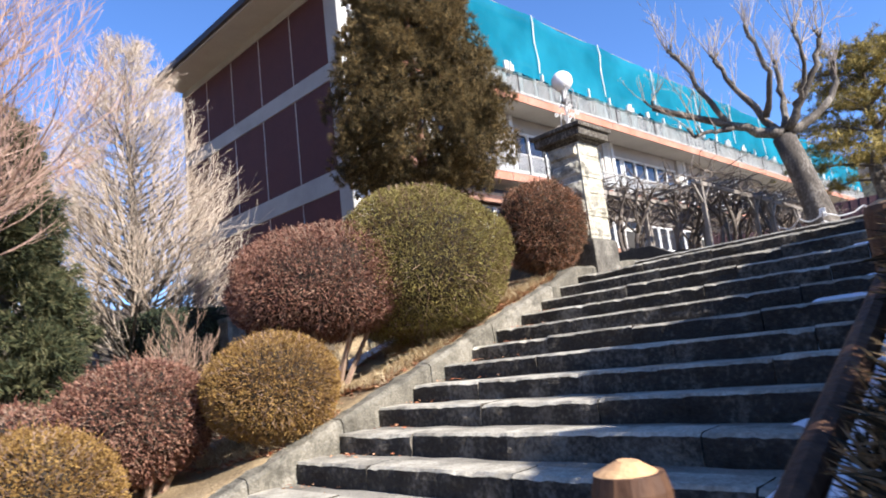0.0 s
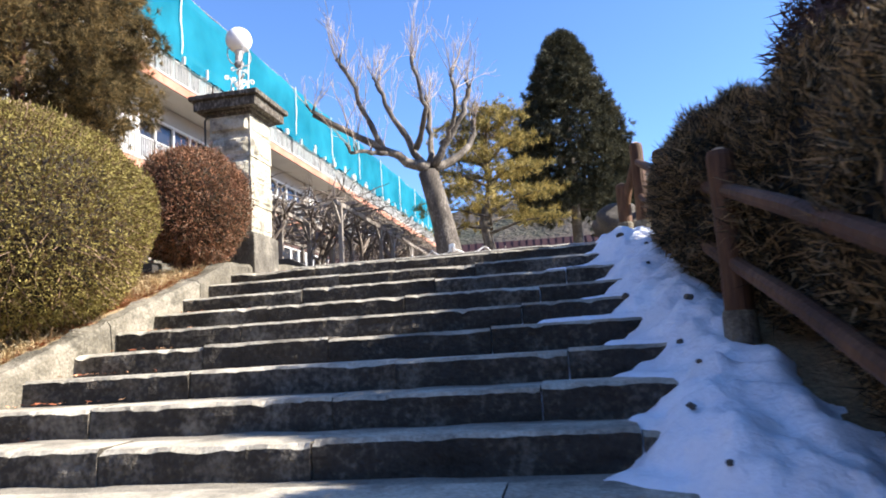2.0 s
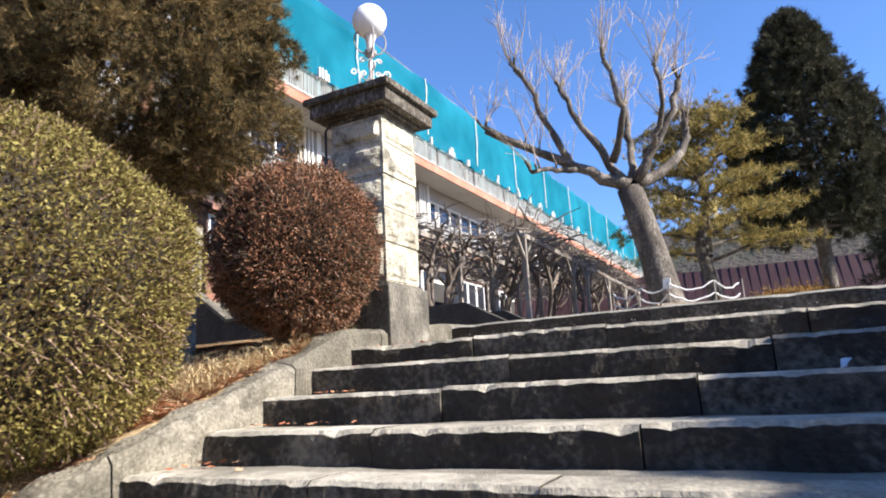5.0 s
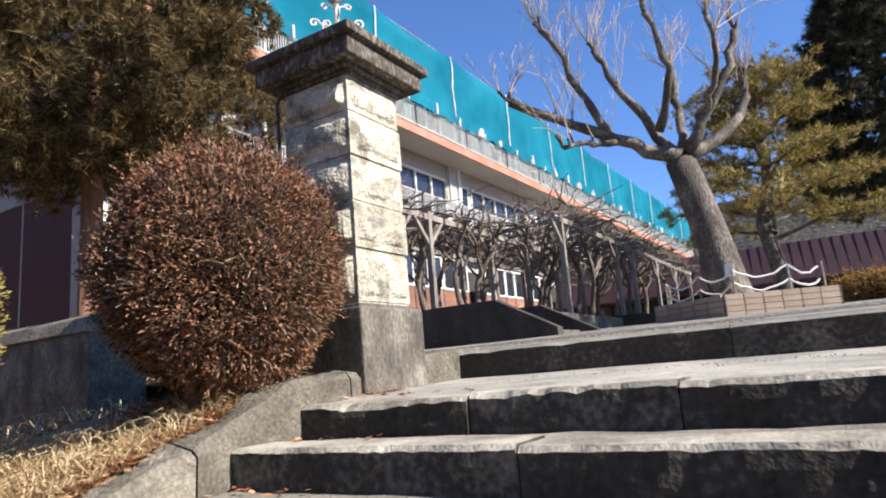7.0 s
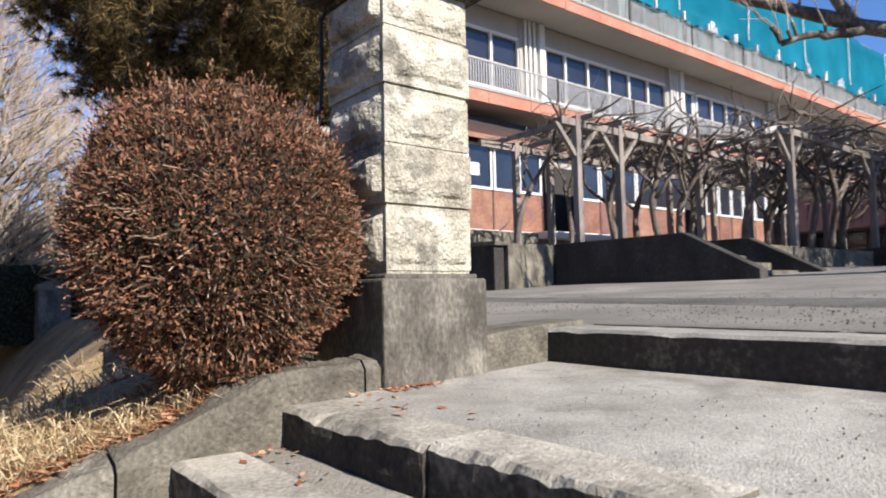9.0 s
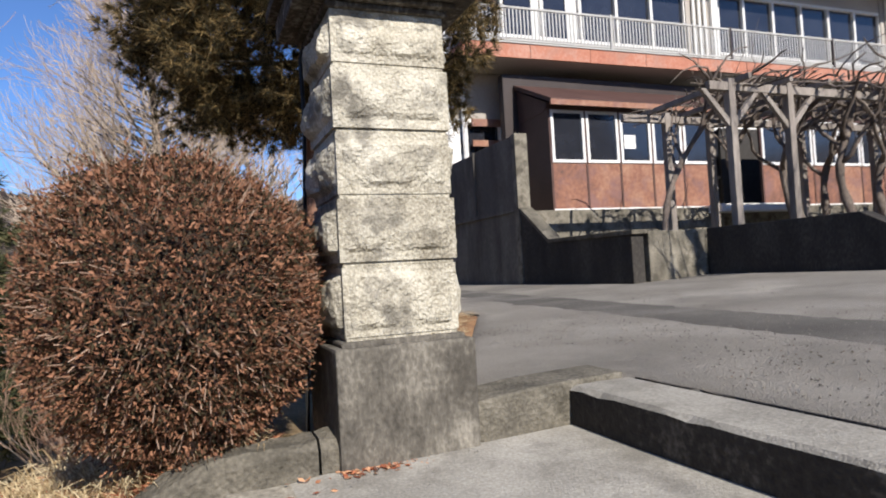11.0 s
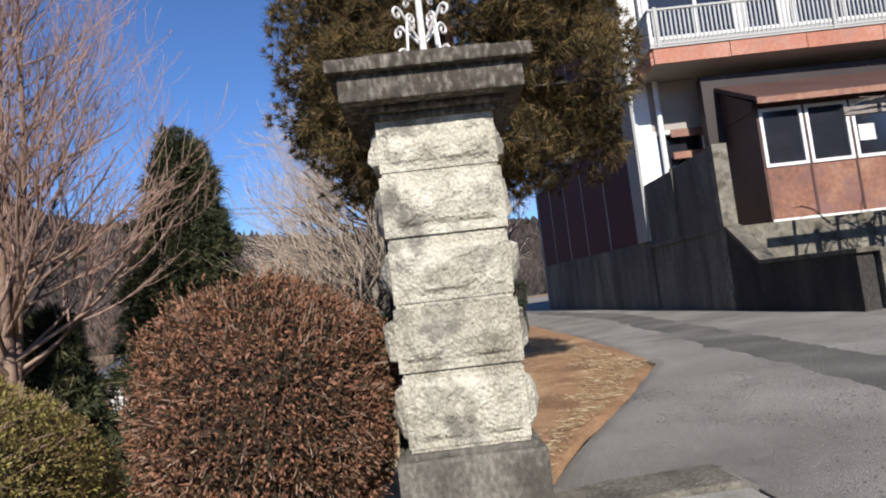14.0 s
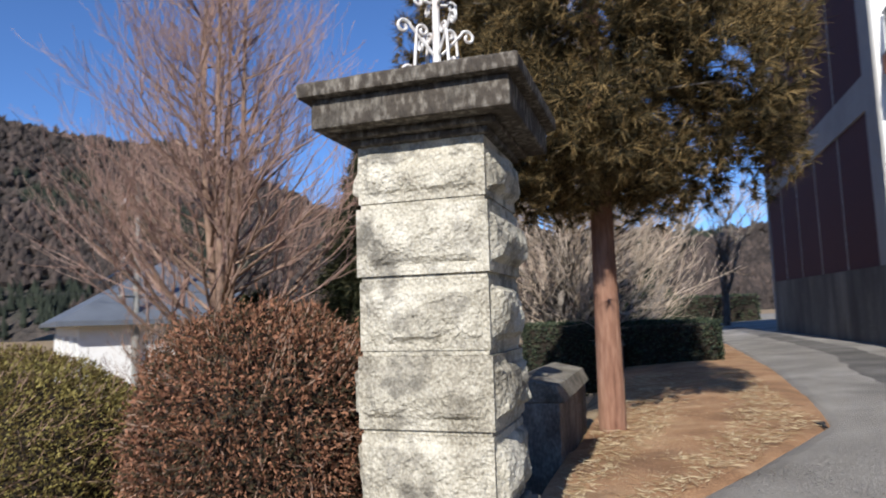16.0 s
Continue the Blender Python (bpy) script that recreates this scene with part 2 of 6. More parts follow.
M["iron_white"] = material("chipped_white_ironwork", [(0.60, 0.57, 0.52), (0.78, 0.76, 0.72)], 6, 60, 0.5, 0.2, 60, stain=(0.30, 0.18, 0.10), stain_size=9, stain_amount=0.5)
M["iron_dark"] = material("grey_wrought_iron", [(0.16, 0.15, 0.145), (0.34, 0.325, 0.31)], 8, 60, 0.55, 0.2, 60)
M["globe"] = material("opal_glass_globe", [(0.84, 0.82, 0.80), (0.90, 0.88, 0.86)], 2, 20, 0.25, 0.0)
M["cable"] = material("black_cable", [(0.015, 0.015, 0.016), (0.03, 0.03, 0.03)], 4, 20, 0.5, 0.0)
M["hill"] = material("winter_hillside", [(0.035, 0.030, 0.026), (0.06, 0.050, 0.040), (0.095, 0.075, 0.058)], 0.035, 0.35, 0.95, 0.9, 0.25, stain=(0.035, 0.042, 0.024), stain_size=0.02, stain_amount=0.7, bump_dist=4.0)
# bluish snow and rock, with the distance haze put into the colour
M["far_snow"] = material("hazy_snow_streaked_mountain", [(0.16, 0.19, 0.25), (0.42, 0.46, 0.54), (0.70, 0.74, 0.82)], 0.012, 0.06, 0.9, 0.5, 0.03, bump_dist=20.0)
M["tile_roof"] = material("blue_grey_roof_tiles", [(0.085, 0.095, 0.11), (0.14, 0.155, 0.175)], 1.0, 20, 0.5, 0.2, 30)
M["pole"] = material("concrete_utility_pole", [(0.20, 0.20, 0.18), (0.30, 0.30, 0.27)], 2, 20, 0.9, 0.1, 40)
M["soil"] = material("planter_soil", [(0.30, 0.24, 0.16), (0.45, 0.38, 0.27)], 4, 40, 0.95, 0.6, 60)
M["solar"] = material("solar_collector", [(0.02, 0.03, 0.05), (0.05, 0.07, 0.11)], 1, 10, 0.12, 0.0)


def net_material():
    m = bpy.data.materials.new("teal_scaffold_net")
    m.use_nodes = True
    n, l = m.node_tree.nodes, m.node_tree.links
    co, no = n.new("ShaderNodeTexCoord"), n.new("ShaderNodeTexNoise")
    l.new(co.outputs["Object"], no.inputs["Vector"])
    no.inputs["Scale"].default_value, no.inputs["Detail"].default_value = 0.35, 5
    ramp = n.new("ShaderNodeValToRGB")
    e = ramp.color_ramp.elements
    e[0].position, e[1].position = 0.35, 0.65
    e[0].color, e[1].color = (0.014, 0.20, 0.30, 1), (0.028, 0.32, 0.46, 1)
    l.new(no.outputs[0], ramp.inputs[0])
    dif, trl, tra = n.new("ShaderNodeBsdfDiffuse"), n.new("ShaderNodeBsdfTranslucent"), n.new("ShaderNodeBsdfTransparent")
    tra.inputs[0].default_value = (0.55, 0.9, 0.95, 1)
    l.new(ramp.outputs[0], dif.inputs[0])
    l.new(ramp.outputs[0], trl.inputs[0])
    a, b = n.new("ShaderNodeMixShader"), n.new("ShaderNodeMixShader")
    a.inputs[0].default_value, b.inputs[0].default_value = 0.45, 0.16
    l.new(dif.outputs[0], a.inputs[1])
    l.new(trl.outputs[0], a.inputs[2])
    l.new(a.outputs[0], b.inputs[1])
    l.new(tra.outputs[0], b.inputs[2])
    l.new(b.outputs[0], n["Material Output"].inputs[0])
    return m


M["net"] = net_material()


# ---- mesh tools ----
class Acc:
    """Gathers plain vertices and faces for one mesh."""

    def __init__(self):
        self.v, self.f = [], []

    def box(self, x0, x1, y0, y1, z0, z1):
        b = len(self.v)
        self.v += [(x, y, z) for z in (z0, z1) for x, y in ((x0, y0), (x1, y0), (x1, y1), (x0, y1))]
        self.f += [(b + 3, b + 2, b + 1, b), (b + 4, b + 5, b + 6, b + 7)]
        self.f += [(b + i, b + (i + 1) % 4, b + 4 + (i + 1) % 4, b + 4 + i) for i in range(4)]
        return self

    def prism(self, poly, axis, a, b):
        """A closed outline in the other two axes, drawn out along axis from a to b."""
        s, n = len(self.v), len(poly)
        put = {"x": lambda p, c: (c, p[0], p[1]), "y": lambda p, c: (p[0], c, p[1]), "z": lambda p, c: (p[0], p[1], c)}[axis]
        self.v += [put(p, a) for p in poly] + [put(p, b) for p in poly]
        self.f += [tuple(range(s, s + n)), tuple(range(s + 2 * n - 1, s + n - 1, -1))]
        self.f += [(s + i, s + n + i, s + n + (i + 1) % n, s + (i + 1) % n) for i in range(n)]
        return self

    def tube(self, pts, radii, n=6, cap=True):
        s = len(self.v)
        pts = [Vector(p) for p in pts]
        side = None
        for i, p in enumerate(pts):
            d = (pts[min(i + 1, len(pts) - 1)] - pts[max(i - 1, 0)])
            d = d.normalized() if d.length > 1e-6 else Vector((0, 0, 1))
            if side is None:
                side = d.orthogonal().normalized()
            side = (side - d * side.dot(d))
            side = side.normalized() if side.length > 1e-6 else d.orthogonal().normalized()
            up = d.cross(side)
            r = radii[i]
            for k in range(n):
                a = 2 * math.pi * k / n
                self.v.append(tuple(p + side * (r * math.cos(a)) + up * (r * math.sin(a))))
        for i in range(len(pts) - 1):
            for k in range(n):
                a, b = s + i * n + k, s + i * n + (k + 1) % n
                self.f.append((a, b, b + n, a + n))
        if cap:
            self.f.append(tuple(s + k for k in reversed(range(n))))
            self.f.append(tuple(s + (len(pts) - 1) * n + k for k in range(n)))
        return self

    def leaf(self, p, d, w, length, width):
        """A pointed leaf from p along d, its breadth along w."""
        b = len(self.v)
        m = p + d * (length * 0.5)
        self.v += [tuple(p), tuple(m + w * (width / 2)), tuple(p + d * length), tuple(m - w * (width / 2))]
        self.f.append((b, b + 1, b + 2, b + 3))

    def blade(self, p, d, w, length, width):
        b = len(self.v)
        self.v += [tuple(p - w * (width / 2)), tuple(p + w * (width / 2)), tuple(p + d * length)]
        self.f.append((b, b + 1, b + 2))

    def mesh(self, name, mat, smooth=False):
        me = bpy.data.meshes.new(name)
        me.from_pydata(self.v, [], self.f)
        me.materials.append(mat)
        if smooth:
            me.polygons.foreach_set("use_smooth", [True] * len(me.polygons))
        me.update()
        return me


def bevelled(acc, width, segments=2):
    bm = bmesh.new()
    me = bpy.data.meshes.new("t")
    me.from_pydata(acc.v, [], acc.f)
    bm.from_mesh(me)
    bpy.data.meshes.remove(me)
    bmesh.ops.recalc_face_normals(bm, faces=bm.faces)
    if width:
        bmesh.ops.bevel(bm, geom=list(bm.edges), offset=width, segments=segments, affect="EDGES", profile=0.6)
    return bm


def part(name, shape, mat, parent=None, label="", bevel=0.0, smooth=False):
    """Links an Acc, bmesh or mesh as one object, under parent if given."""
    if isinstance(shape, Acc):
        if bevel:
            shape = bevelled(shape, bevel)
        else:
            shape = shape.mesh(name, mat, smooth)
    if isinstance(shape, bmesh.types.BMesh):
        me = bpy.data.meshes.new(name)
        shape.to_mesh(me)
        shape.free()
        me.materials.append(mat)
        shape = me
        if smooth:
            shape.polygons.foreach_set("use_smooth", [True] * len(shape.polygons))
    ob = new(name, shape)
    if parent:
        ob.parent = parent
    if label:
        tagged(ob, label)
    return ob


def thing(name, label, category, at=(0, 0, 0), turn=0, group="", kind=""):
    ob = new(name)
    ob.empty_display_size = 0.2
    ob.matrix_basis = pose(*at, 0, 0, turn)
    return tagged(ob, label, category, group, kind)


def structure(ob, label, category):
    return tagged(ob, label, category, kind="structure")


def n3(x, y, z=0.0, s=1.0):
    return noise.noise(Vector((x * s, y * s, z * s)))


# ---- the lie of the land ----
TREAD, RISER, TOP_Y, TOP_Z, STEPS = 0.473, 0.167, 7.82, 2.255, 14
STAIR_L, STAIR_R = -5.09, -0.85
KERB_Y = 9.50


def smooth01(v):
    v = max(0.0, min(1.0, v))
    return v * v * (3 - 2 * v)


def nose_line(y):
    """Height of the line through the step noses."""
    return max(-0.08, min(TOP_Z, TOP_Z - (TOP_Y - y) * RISER / TREAD))


def road_z(y):
    if y < 20:
        return 2.50 + 0.055 * (y - KERB_Y)
    return 2.50 + 0.055 * (20 - KERB_Y) + 0.01 * (y - 20)


def land(x, y):
    """Height of the natural ground."""
    up = road_z(max(y, KERB_Y)) - 0.06
    if -5.275 < x < STAIR_L and y < 8.4:
        return nose_line(y) - 0.35
    if x < STAIR_L:
        w = STAIR_L - x
        bank = nose_line(y + 0.1) + 0.10 - 0.05 * min(2.2, w) - 0.26 * max(0.0, min(1.5, w - 2.2)) - 0.36 * max(0.0, min(5.0, w - 3.7))
        bank = max(bank, -0.5 + 0.02 * n3(x, y, 0, 0.6))
        low = -0.5 - 0.012 * min(60.0, max(0.0, -12 - x))
        bank = max(bank, low)
        edge, wide = (8.75, 0.30) if x > -8.0 else (8.30, 0.30) if x > -10.3 else (6.4, 2.5)
        return bank + (up - bank) * smooth01((y - edge) / wide)
    if x > STAIR_R:
        bank = nose_line(y) + 0.02 + 0.10 * min(3.0, x - STAIR_R)
        return bank + (up - bank) * smooth01((y - 8.3) / 1.0)
    base = nose_line(y) - 0.45
    return base + (up - 0.3 - base) * smooth01((y - 7.6) / 1.6)


def span(cuts):
    out = []
    for a, b, s in cuts:
        k = max(1, round((b - a) / s))
        out += [a + (b - a) * i / k for i in range(k)]
    return out + [cuts[-1][1]]


def sheet(xs, ys, z, keep=None):
    a = Acc()
    idx = {}
    for j, y in enumerate(ys):
        for i, x in enumerate(xs):
            idx[i, j] = len(a.v)
            a.v.append((x, y, z(x, y)))
    for j in range(len(ys) - 1):
        for i in range(len(xs) - 1):
            if keep is None or keep((xs[i] + xs[i + 1]) / 2, (ys[j] + ys[j + 1]) / 2):
                a.f.append((idx[i, j], idx[i + 1, j], idx[i + 1, j + 1], idx[i, j + 1]))
    return a


def far_land(x, y):
    z = land(x, y)
    d = math.hypot(x + 5, y - 8)
    return z - 0.02 + (0.03 * n3(x, y, 0, 1.7) + 0.02 * n3(x, y, 0, 5.0) if d < 30 else 0)


gx = span([(-1800, -200, 200), (-200, -40, 16), (-40, -14, 1.3), (-14, -5.28, 0.16), (-5.28, -5.27, 0.01), (-5.27, STAIR_L + 0.05, 0.115), (STAIR_L + 0.05, STAIR_R - 0.05, 1.0),
           (STAIR_R - 0.05, STAIR_R, 0.05), (STAIR_R, 4, 0.25), (4, 40, 4), (40, 200, 32), (200, 1800, 200)])
gy = span([(-1800, -200, 200), (-200, -20, 15), (-20, -3, 1.2), (-3, 12, 0.16), (12, 30, 1.5), (30, 200, 17), (200, 1800, 200)])
ground = structure(part("ground", sheet(gx, gy, far_land), M["ground"], smooth=True), "brown bank of earth and dry winter grass", "ground")

# ---- road and landing ----
def road_edge(x):
    """South edge of the asphalt west of the gate: a pointed island of needles lies in it."""
    pts = [(-80, 12.0), (-22, 11.35), (-15.4, 11.3), (-11, 11.08), (-9.3, 10.90), (-7.5, 10.01), (-6.5, 9.45), (-5.95, 9.17), (-5.6, 9.02), (STAIR_L - 0.335, 8.98)]
    for (a, ya), (b, yb) in zip(pts, pts[1:]):
        if a <= x <= b:
            return ya + (yb - ya) * (x - a) / (b - a)
    return KERB_Y + 0.345


def road_sheet():
    a = Acc()
    xs = span([(-80, -22, 4), (-22, -12, 1), (-12, STAIR_L - 0.34, 0.2), (STAIR_L - 0.34, STAIR_L - 0.33, 0.01), (STAIR_L - 0.33, 6, 0.6), (6, 30, 4)])
    n = 26
    for x in xs:
        y0 = road_edge(x)
        for k in range(n):
            y = y0 + (60 - y0) * (k / (n - 1)) ** 2.2
            edge = 0.015 * n3(x, y, 3, 4) if k == 0 else 0
            a.v.append((x, y + edge, road_z(y) + (-0.05 if k == 0 else 0.006 * n3(x, y, 0, 0.8))))
    for i in range(len(xs) - 1):
        for k in range(n - 1):
            p = i * n + k
            a.f.append((p, p + n, p + n + 1, p + 1))
    return a


structure(part("road", road_sheet(), M["asphalt"], smooth=True), "grey patched asphalt drive before the building", "road")


def landing_z(x, y):
    return TOP_Z + 0.03 * (y - TOP_Y) + 0.006 * n3(x, y, 0, 1.4) - (0.02 if y < TOP_Y + 0.3 else 0)


structure(part("landing", sheet(span([(STAIR_L, 1.2, 0.25)]), span([(TOP_Y + 0.22, KERB_Y + 0.04, 0.2)]), landing_z), M["kerb_top"], smooth=True),
          "worn grey landing between the top step and the kerb", "landing")


def rough_block(x0, x1, y0, y1, z0, z1, rnd, amount=0.014, cell=0.036, wear=0.020):
    """A worn block whose upper front edge is chipped and uneven."""
    nx = max(2, round((x1 - x0) / cell))
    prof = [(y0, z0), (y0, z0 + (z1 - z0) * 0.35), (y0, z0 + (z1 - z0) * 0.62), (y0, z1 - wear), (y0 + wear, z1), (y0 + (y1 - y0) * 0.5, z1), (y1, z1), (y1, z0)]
    a = Acc()
    n = len(prof)
    s = rnd.uniform(0, 100)
    for i in range(nx + 1):
        x = x0 + (x1 - x0) * i / nx
        chip = max(0.0, n3(x + s, s, 0, 3.0) - 0.15) * 0.055 + max(0.0, n3(x + s, s, 4, 9.0) - 0.15) * 0.05 + 0.007 * n3(x + s, s, 8, 27.0)
        for j, (y, z) in enumerate(prof):
            if j in (1, 2, 3, 4, 5):
                y += amount * (n3(x + s, j * 3.1, 1, 4.0) + 0.6 * n3(x + s, j * 3.1, 5, 13.0)) * (1.0 if j != 5 else 0.4)
                z += amount * 0.5 * (0.35 * n3(x + s, j * 0.2, 7, 3.0) + 0.5 * n3(x + s, j * 1.7, 2, 12.0) + 0.4 * n3(x + s, j * 2.9, 3, 25.0))
            if j == 3:
                z -= chip * 0.6
            if j == 4:
                y += chip
                z -= chip * 0.25
            a.v.append((x, y, z))
    for i in range(nx):
        for j in range(n):
            p, q = i * n + j, i * n + (j + 1) % n
            a.f.append((p, q, q + n, p + n))
    a.f.append(tuple(range(n - 1, -1, -1)))
    a.f.append(tuple(nx * n + j for j in range(n)))
    return a


rnd = random.Random(4)
stairs = thing("stairs", "wide flight of worn dark stone steps, risers darker still for shade", "stairs", kind="structure")
for k in range(STEPS):
    y, z = TOP_Y - TREAD * k, TOP_Z - RISER * k
    depth = 0.27
    cuts = [STAIR_L + 0.0]
    while cuts[-1] < STAIR_R - 1.4:
        cuts.append(cuts[-1] + rnd.uniform(0.85, 1.5))
    cuts.append(STAIR_R + 0.12 if k else 1.2)
    for a_, b_ in zip(cuts, cuts[1:]):
        dz, dy = rnd.uniform(-0.008, 0.008), rnd.uniform(-0.012, 0.012)
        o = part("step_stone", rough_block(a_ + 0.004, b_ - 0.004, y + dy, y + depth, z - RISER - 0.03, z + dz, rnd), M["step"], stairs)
        # pale worn tops; other faces stay in the riser colour with its shade
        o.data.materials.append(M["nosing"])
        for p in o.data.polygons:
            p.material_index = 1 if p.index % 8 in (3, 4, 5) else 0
    if k:
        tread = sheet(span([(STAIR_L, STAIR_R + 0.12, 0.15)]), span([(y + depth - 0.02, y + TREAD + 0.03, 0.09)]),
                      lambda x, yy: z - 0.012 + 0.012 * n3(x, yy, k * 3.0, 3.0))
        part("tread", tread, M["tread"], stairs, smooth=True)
structure(part("forecourt", sheet(span([(-12, -5.2, 1.0), (-5.2, 3, 0.6)]), span([(-6, 1.78, 0.6)]), lambda x, y: -0.075 + 0.006 * n3(x, y) - (max(0, -5.0 - x) * 0.12)), M["asphalt_dark"], smooth=True),
          "grey asphalt at the foot of the steps", "pavement")

# ---- sloping side kerb and the kerb at the drive ----
side = thing("side_kerb", "sloping mossy concrete kerb beside the steps", "kerb", kind="structure")
y = TOP_Y - STEPS * TREAD + 0.15
while y < 8.30:
    L = rnd.uniform(0.95, 1.35)
    y2 = min(y + L, 8.34)
    a = Acc()
    m = 22
    for i in range(m + 1):
        yy = y + 0.006 + (y2 - y - 0.012) * i / m
        zt = nose_line(yy + 0.12) + 0.075 + 0.09 * smooth01((yy - 7.3) / 0.9)
        j1, j2 = 0.04 * n3(yy, 2, 0, 3) + 0.02 * n3(yy, 2, 4, 11), 0.032 * n3(yy, 9, 0, 4) + 0.016 * n3(yy, 9, 4, 13)
        for x, z in ((-5.30, zt - 0.5), (-5.29 + j1, zt - 0.03), (-5.26 + j1, zt + j2), (-5.12 + j2, zt - 0.01 + j1), (-5.085 + j2, zt - 0.05), (-5.08, zt - 0.5)):
            a.v.append((x, yy, z))
    for i in range(m):
        for j in range(6):
            p, q = i * 6 + j, i * 6 + (j + 1) % 6
            a.f.append((p, p + 6, q + 6, q))
    a.f += [tuple(range(6)), tuple(m * 6 + j for j in reversed(range(6)))]
    part("kerb_stone", a, M["kerb"], side)
    y = y2
part("kerb_stone", Acc().prism([(8.93, 2.1), (8.93, 2.48), (9.3, 2.52), (KERB_Y + 0.33, 2.54), (KERB_Y + 0.33, 2.1)], "x", -5.42, STAIR_L), M["kerb"], side, "pale return kerb beside the gate pillar", bevel=0.012)
drive_kerb = thing("drive_kerb", "long low concrete kerb between landing and drive", "kerb", kind="structure")
x = STAIR_L + 0.004
while x < 1.0:
    x2 = x + 1.9
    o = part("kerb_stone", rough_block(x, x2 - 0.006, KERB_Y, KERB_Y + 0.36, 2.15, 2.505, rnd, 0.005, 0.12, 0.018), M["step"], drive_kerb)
    # the front keeps the shaded riser colour, only the top is pale concrete
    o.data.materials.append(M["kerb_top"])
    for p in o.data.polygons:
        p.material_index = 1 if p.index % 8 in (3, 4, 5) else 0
    x = x2


# dark cracked joint and grit where drive meets kerb
structure(part("kerb_joint", Acc().prism(
    [(STAIR_L + 0.05 + 0.11 * i, KERB_Y + 0.37 + 0.03 * n3(i, 0, 0, 0.9)) for i in range(50)]
    + [(STAIR_L + 0.05 + 0.11 * i, KERB_Y + 0.47 + 0.07 * n3(i, 5, 0, 0.7)) for i in reversed(range(50))], "z", 2.44, 2.512), M["asphalt_dark"]),
    "crumbled joint of grit along the kerb", "joint")


# ---- gate pillar ----
def pillar():
    p = thing("gate_pillar", "square gate pillar of rusticated pale stone blocks", "gate pillar", (-5.38, 8.64, 0))
    rn = random.Random(9)

    def block(z0, z1, half, draft):
        """A stone with a dressed border round a rough, quarry-faced field."""
        bm = bmesh.new()
        n = 20
        verts = {}
        for f, (ax, sgn) in enumerate((("x", 1), ("x", -1), ("y", 1), ("y", -1))):
            s = rn.uniform(0, 50)
            swell = 0.024 if ax == "x" and sgn > 0 else 0.062
            for i in range(n + 1):
                for j in range(n + 1):
                    u = -half + 2 * half * i / n
                    v = z0 + (z1 - z0) * j / n
                    inner = 1 <= i <= n - 1 and 1 <= j <= n - 1
                    rim = min(half - abs(u), v - z0, z1 - v) - draft + 0.010 * n3(u + s, v, 2, 14)
                    core = smooth01(rim / 0.028)
                    off = 0.0
                    if inner:
                        dome = smooth01(rim / 0.11)
                        off = core * (0.006 + swell * (0.40 + 0.35 * dome + 0.55 * n3(u + s, v, 0, 5.5)) + 0.011 * n3(u, v + s, 4, 15) + 0.006 * n3(u + s, v, 7, 34))
                        off += 0.002 * n3(u + s, v, 9, 20)
                    elif i in (0, n):
                        off = -0.006 * max(0.0, n3(v, 0, 3, 21))
                    q = half + off
                    co = (sgn * q, u * sgn, v) if ax == "x" else (-u * sgn, sgn * q, v)
                    verts[f, i, j] = bm.verts.new(co)
            for i in range(n):
                for j in range(n):
                    bm.faces.new((verts[f, i, j], verts[f, i + 1, j], verts[f, i + 1, j + 1], verts[f, i, j + 1]))
        bmesh.ops.remove_doubles(bm, verts=bm.verts, dist=0.004)
        for z in (z0, z1):
            loop = [v for v in bm.verts if abs(v.co.z - z) < 1e-4]
            bmesh.ops.contextual_create(bm, geom=[e for e in bm.edges if all(v in loop for v in e.verts)])
        bmesh.ops.recalc_face_normals(bm, faces=bm.faces)
        return bm

    zs = [2.825, 3.165, 3.475, 3.78, 4.085, 4.35]
    for i, (a, b) in enumerate(zip(zs, zs[1:])):
        wide = 0.284 if i in (1, 3) else 0.276
        part("stone_block", block(a + 0.016, b - 0.006, wide, 0.040 if i in (1, 3) else 0.030), M["stone"], p)
        part("joint_fillet", Acc().box(-0.270, 0.270, -0.270, 0.270, a - 0.006, a + 0.016), M["stone"], p, bevel=0.004)
    part("plinth", Acc().prism([(-0.335, -0.335), (0.335, -0.335), (0.335, 0.335), (-0.335, 0.335)], "z", 1.75, 2.80), M["plinth"], p, "dark streaked plinth stone", bevel=0.014)
    part("plinth_chamfer", Acc().box(-0.30, 0.30, -0.30, 0.30, 2.79, 2.825), M["plinth"], p, bevel=0.012)
    part("neck_moulding", Acc().box(-0.30, 0.30, -0.30, 0.30, 4.345, 4.375), M["cap"], p, bevel=0.010)
    part("bed_moulding", Acc().box(-0.335, 0.335, -0.335, 0.335, 4.375, 4.405), M["cap"], p, bevel=0.012)
    part("frieze", Acc().box(-0.42, 0.42, -0.42, 0.42, 4.405, 4.53), M["cap"], p, "rain-streaked cap course", bevel=0.012)
    part("cap_slab", Acc().box(-0.465, 0.465, -0.465, 0.465, 4.53, 4.592), M["cap"], p, "dark projecting cap slab", bevel=0.012)
    part("cap_top", Acc().box(-0.30, 0.30, -0.30, 0.30, 4.592, 4.665), M["cap"], p, bevel=0.012)
    return p


pillar()


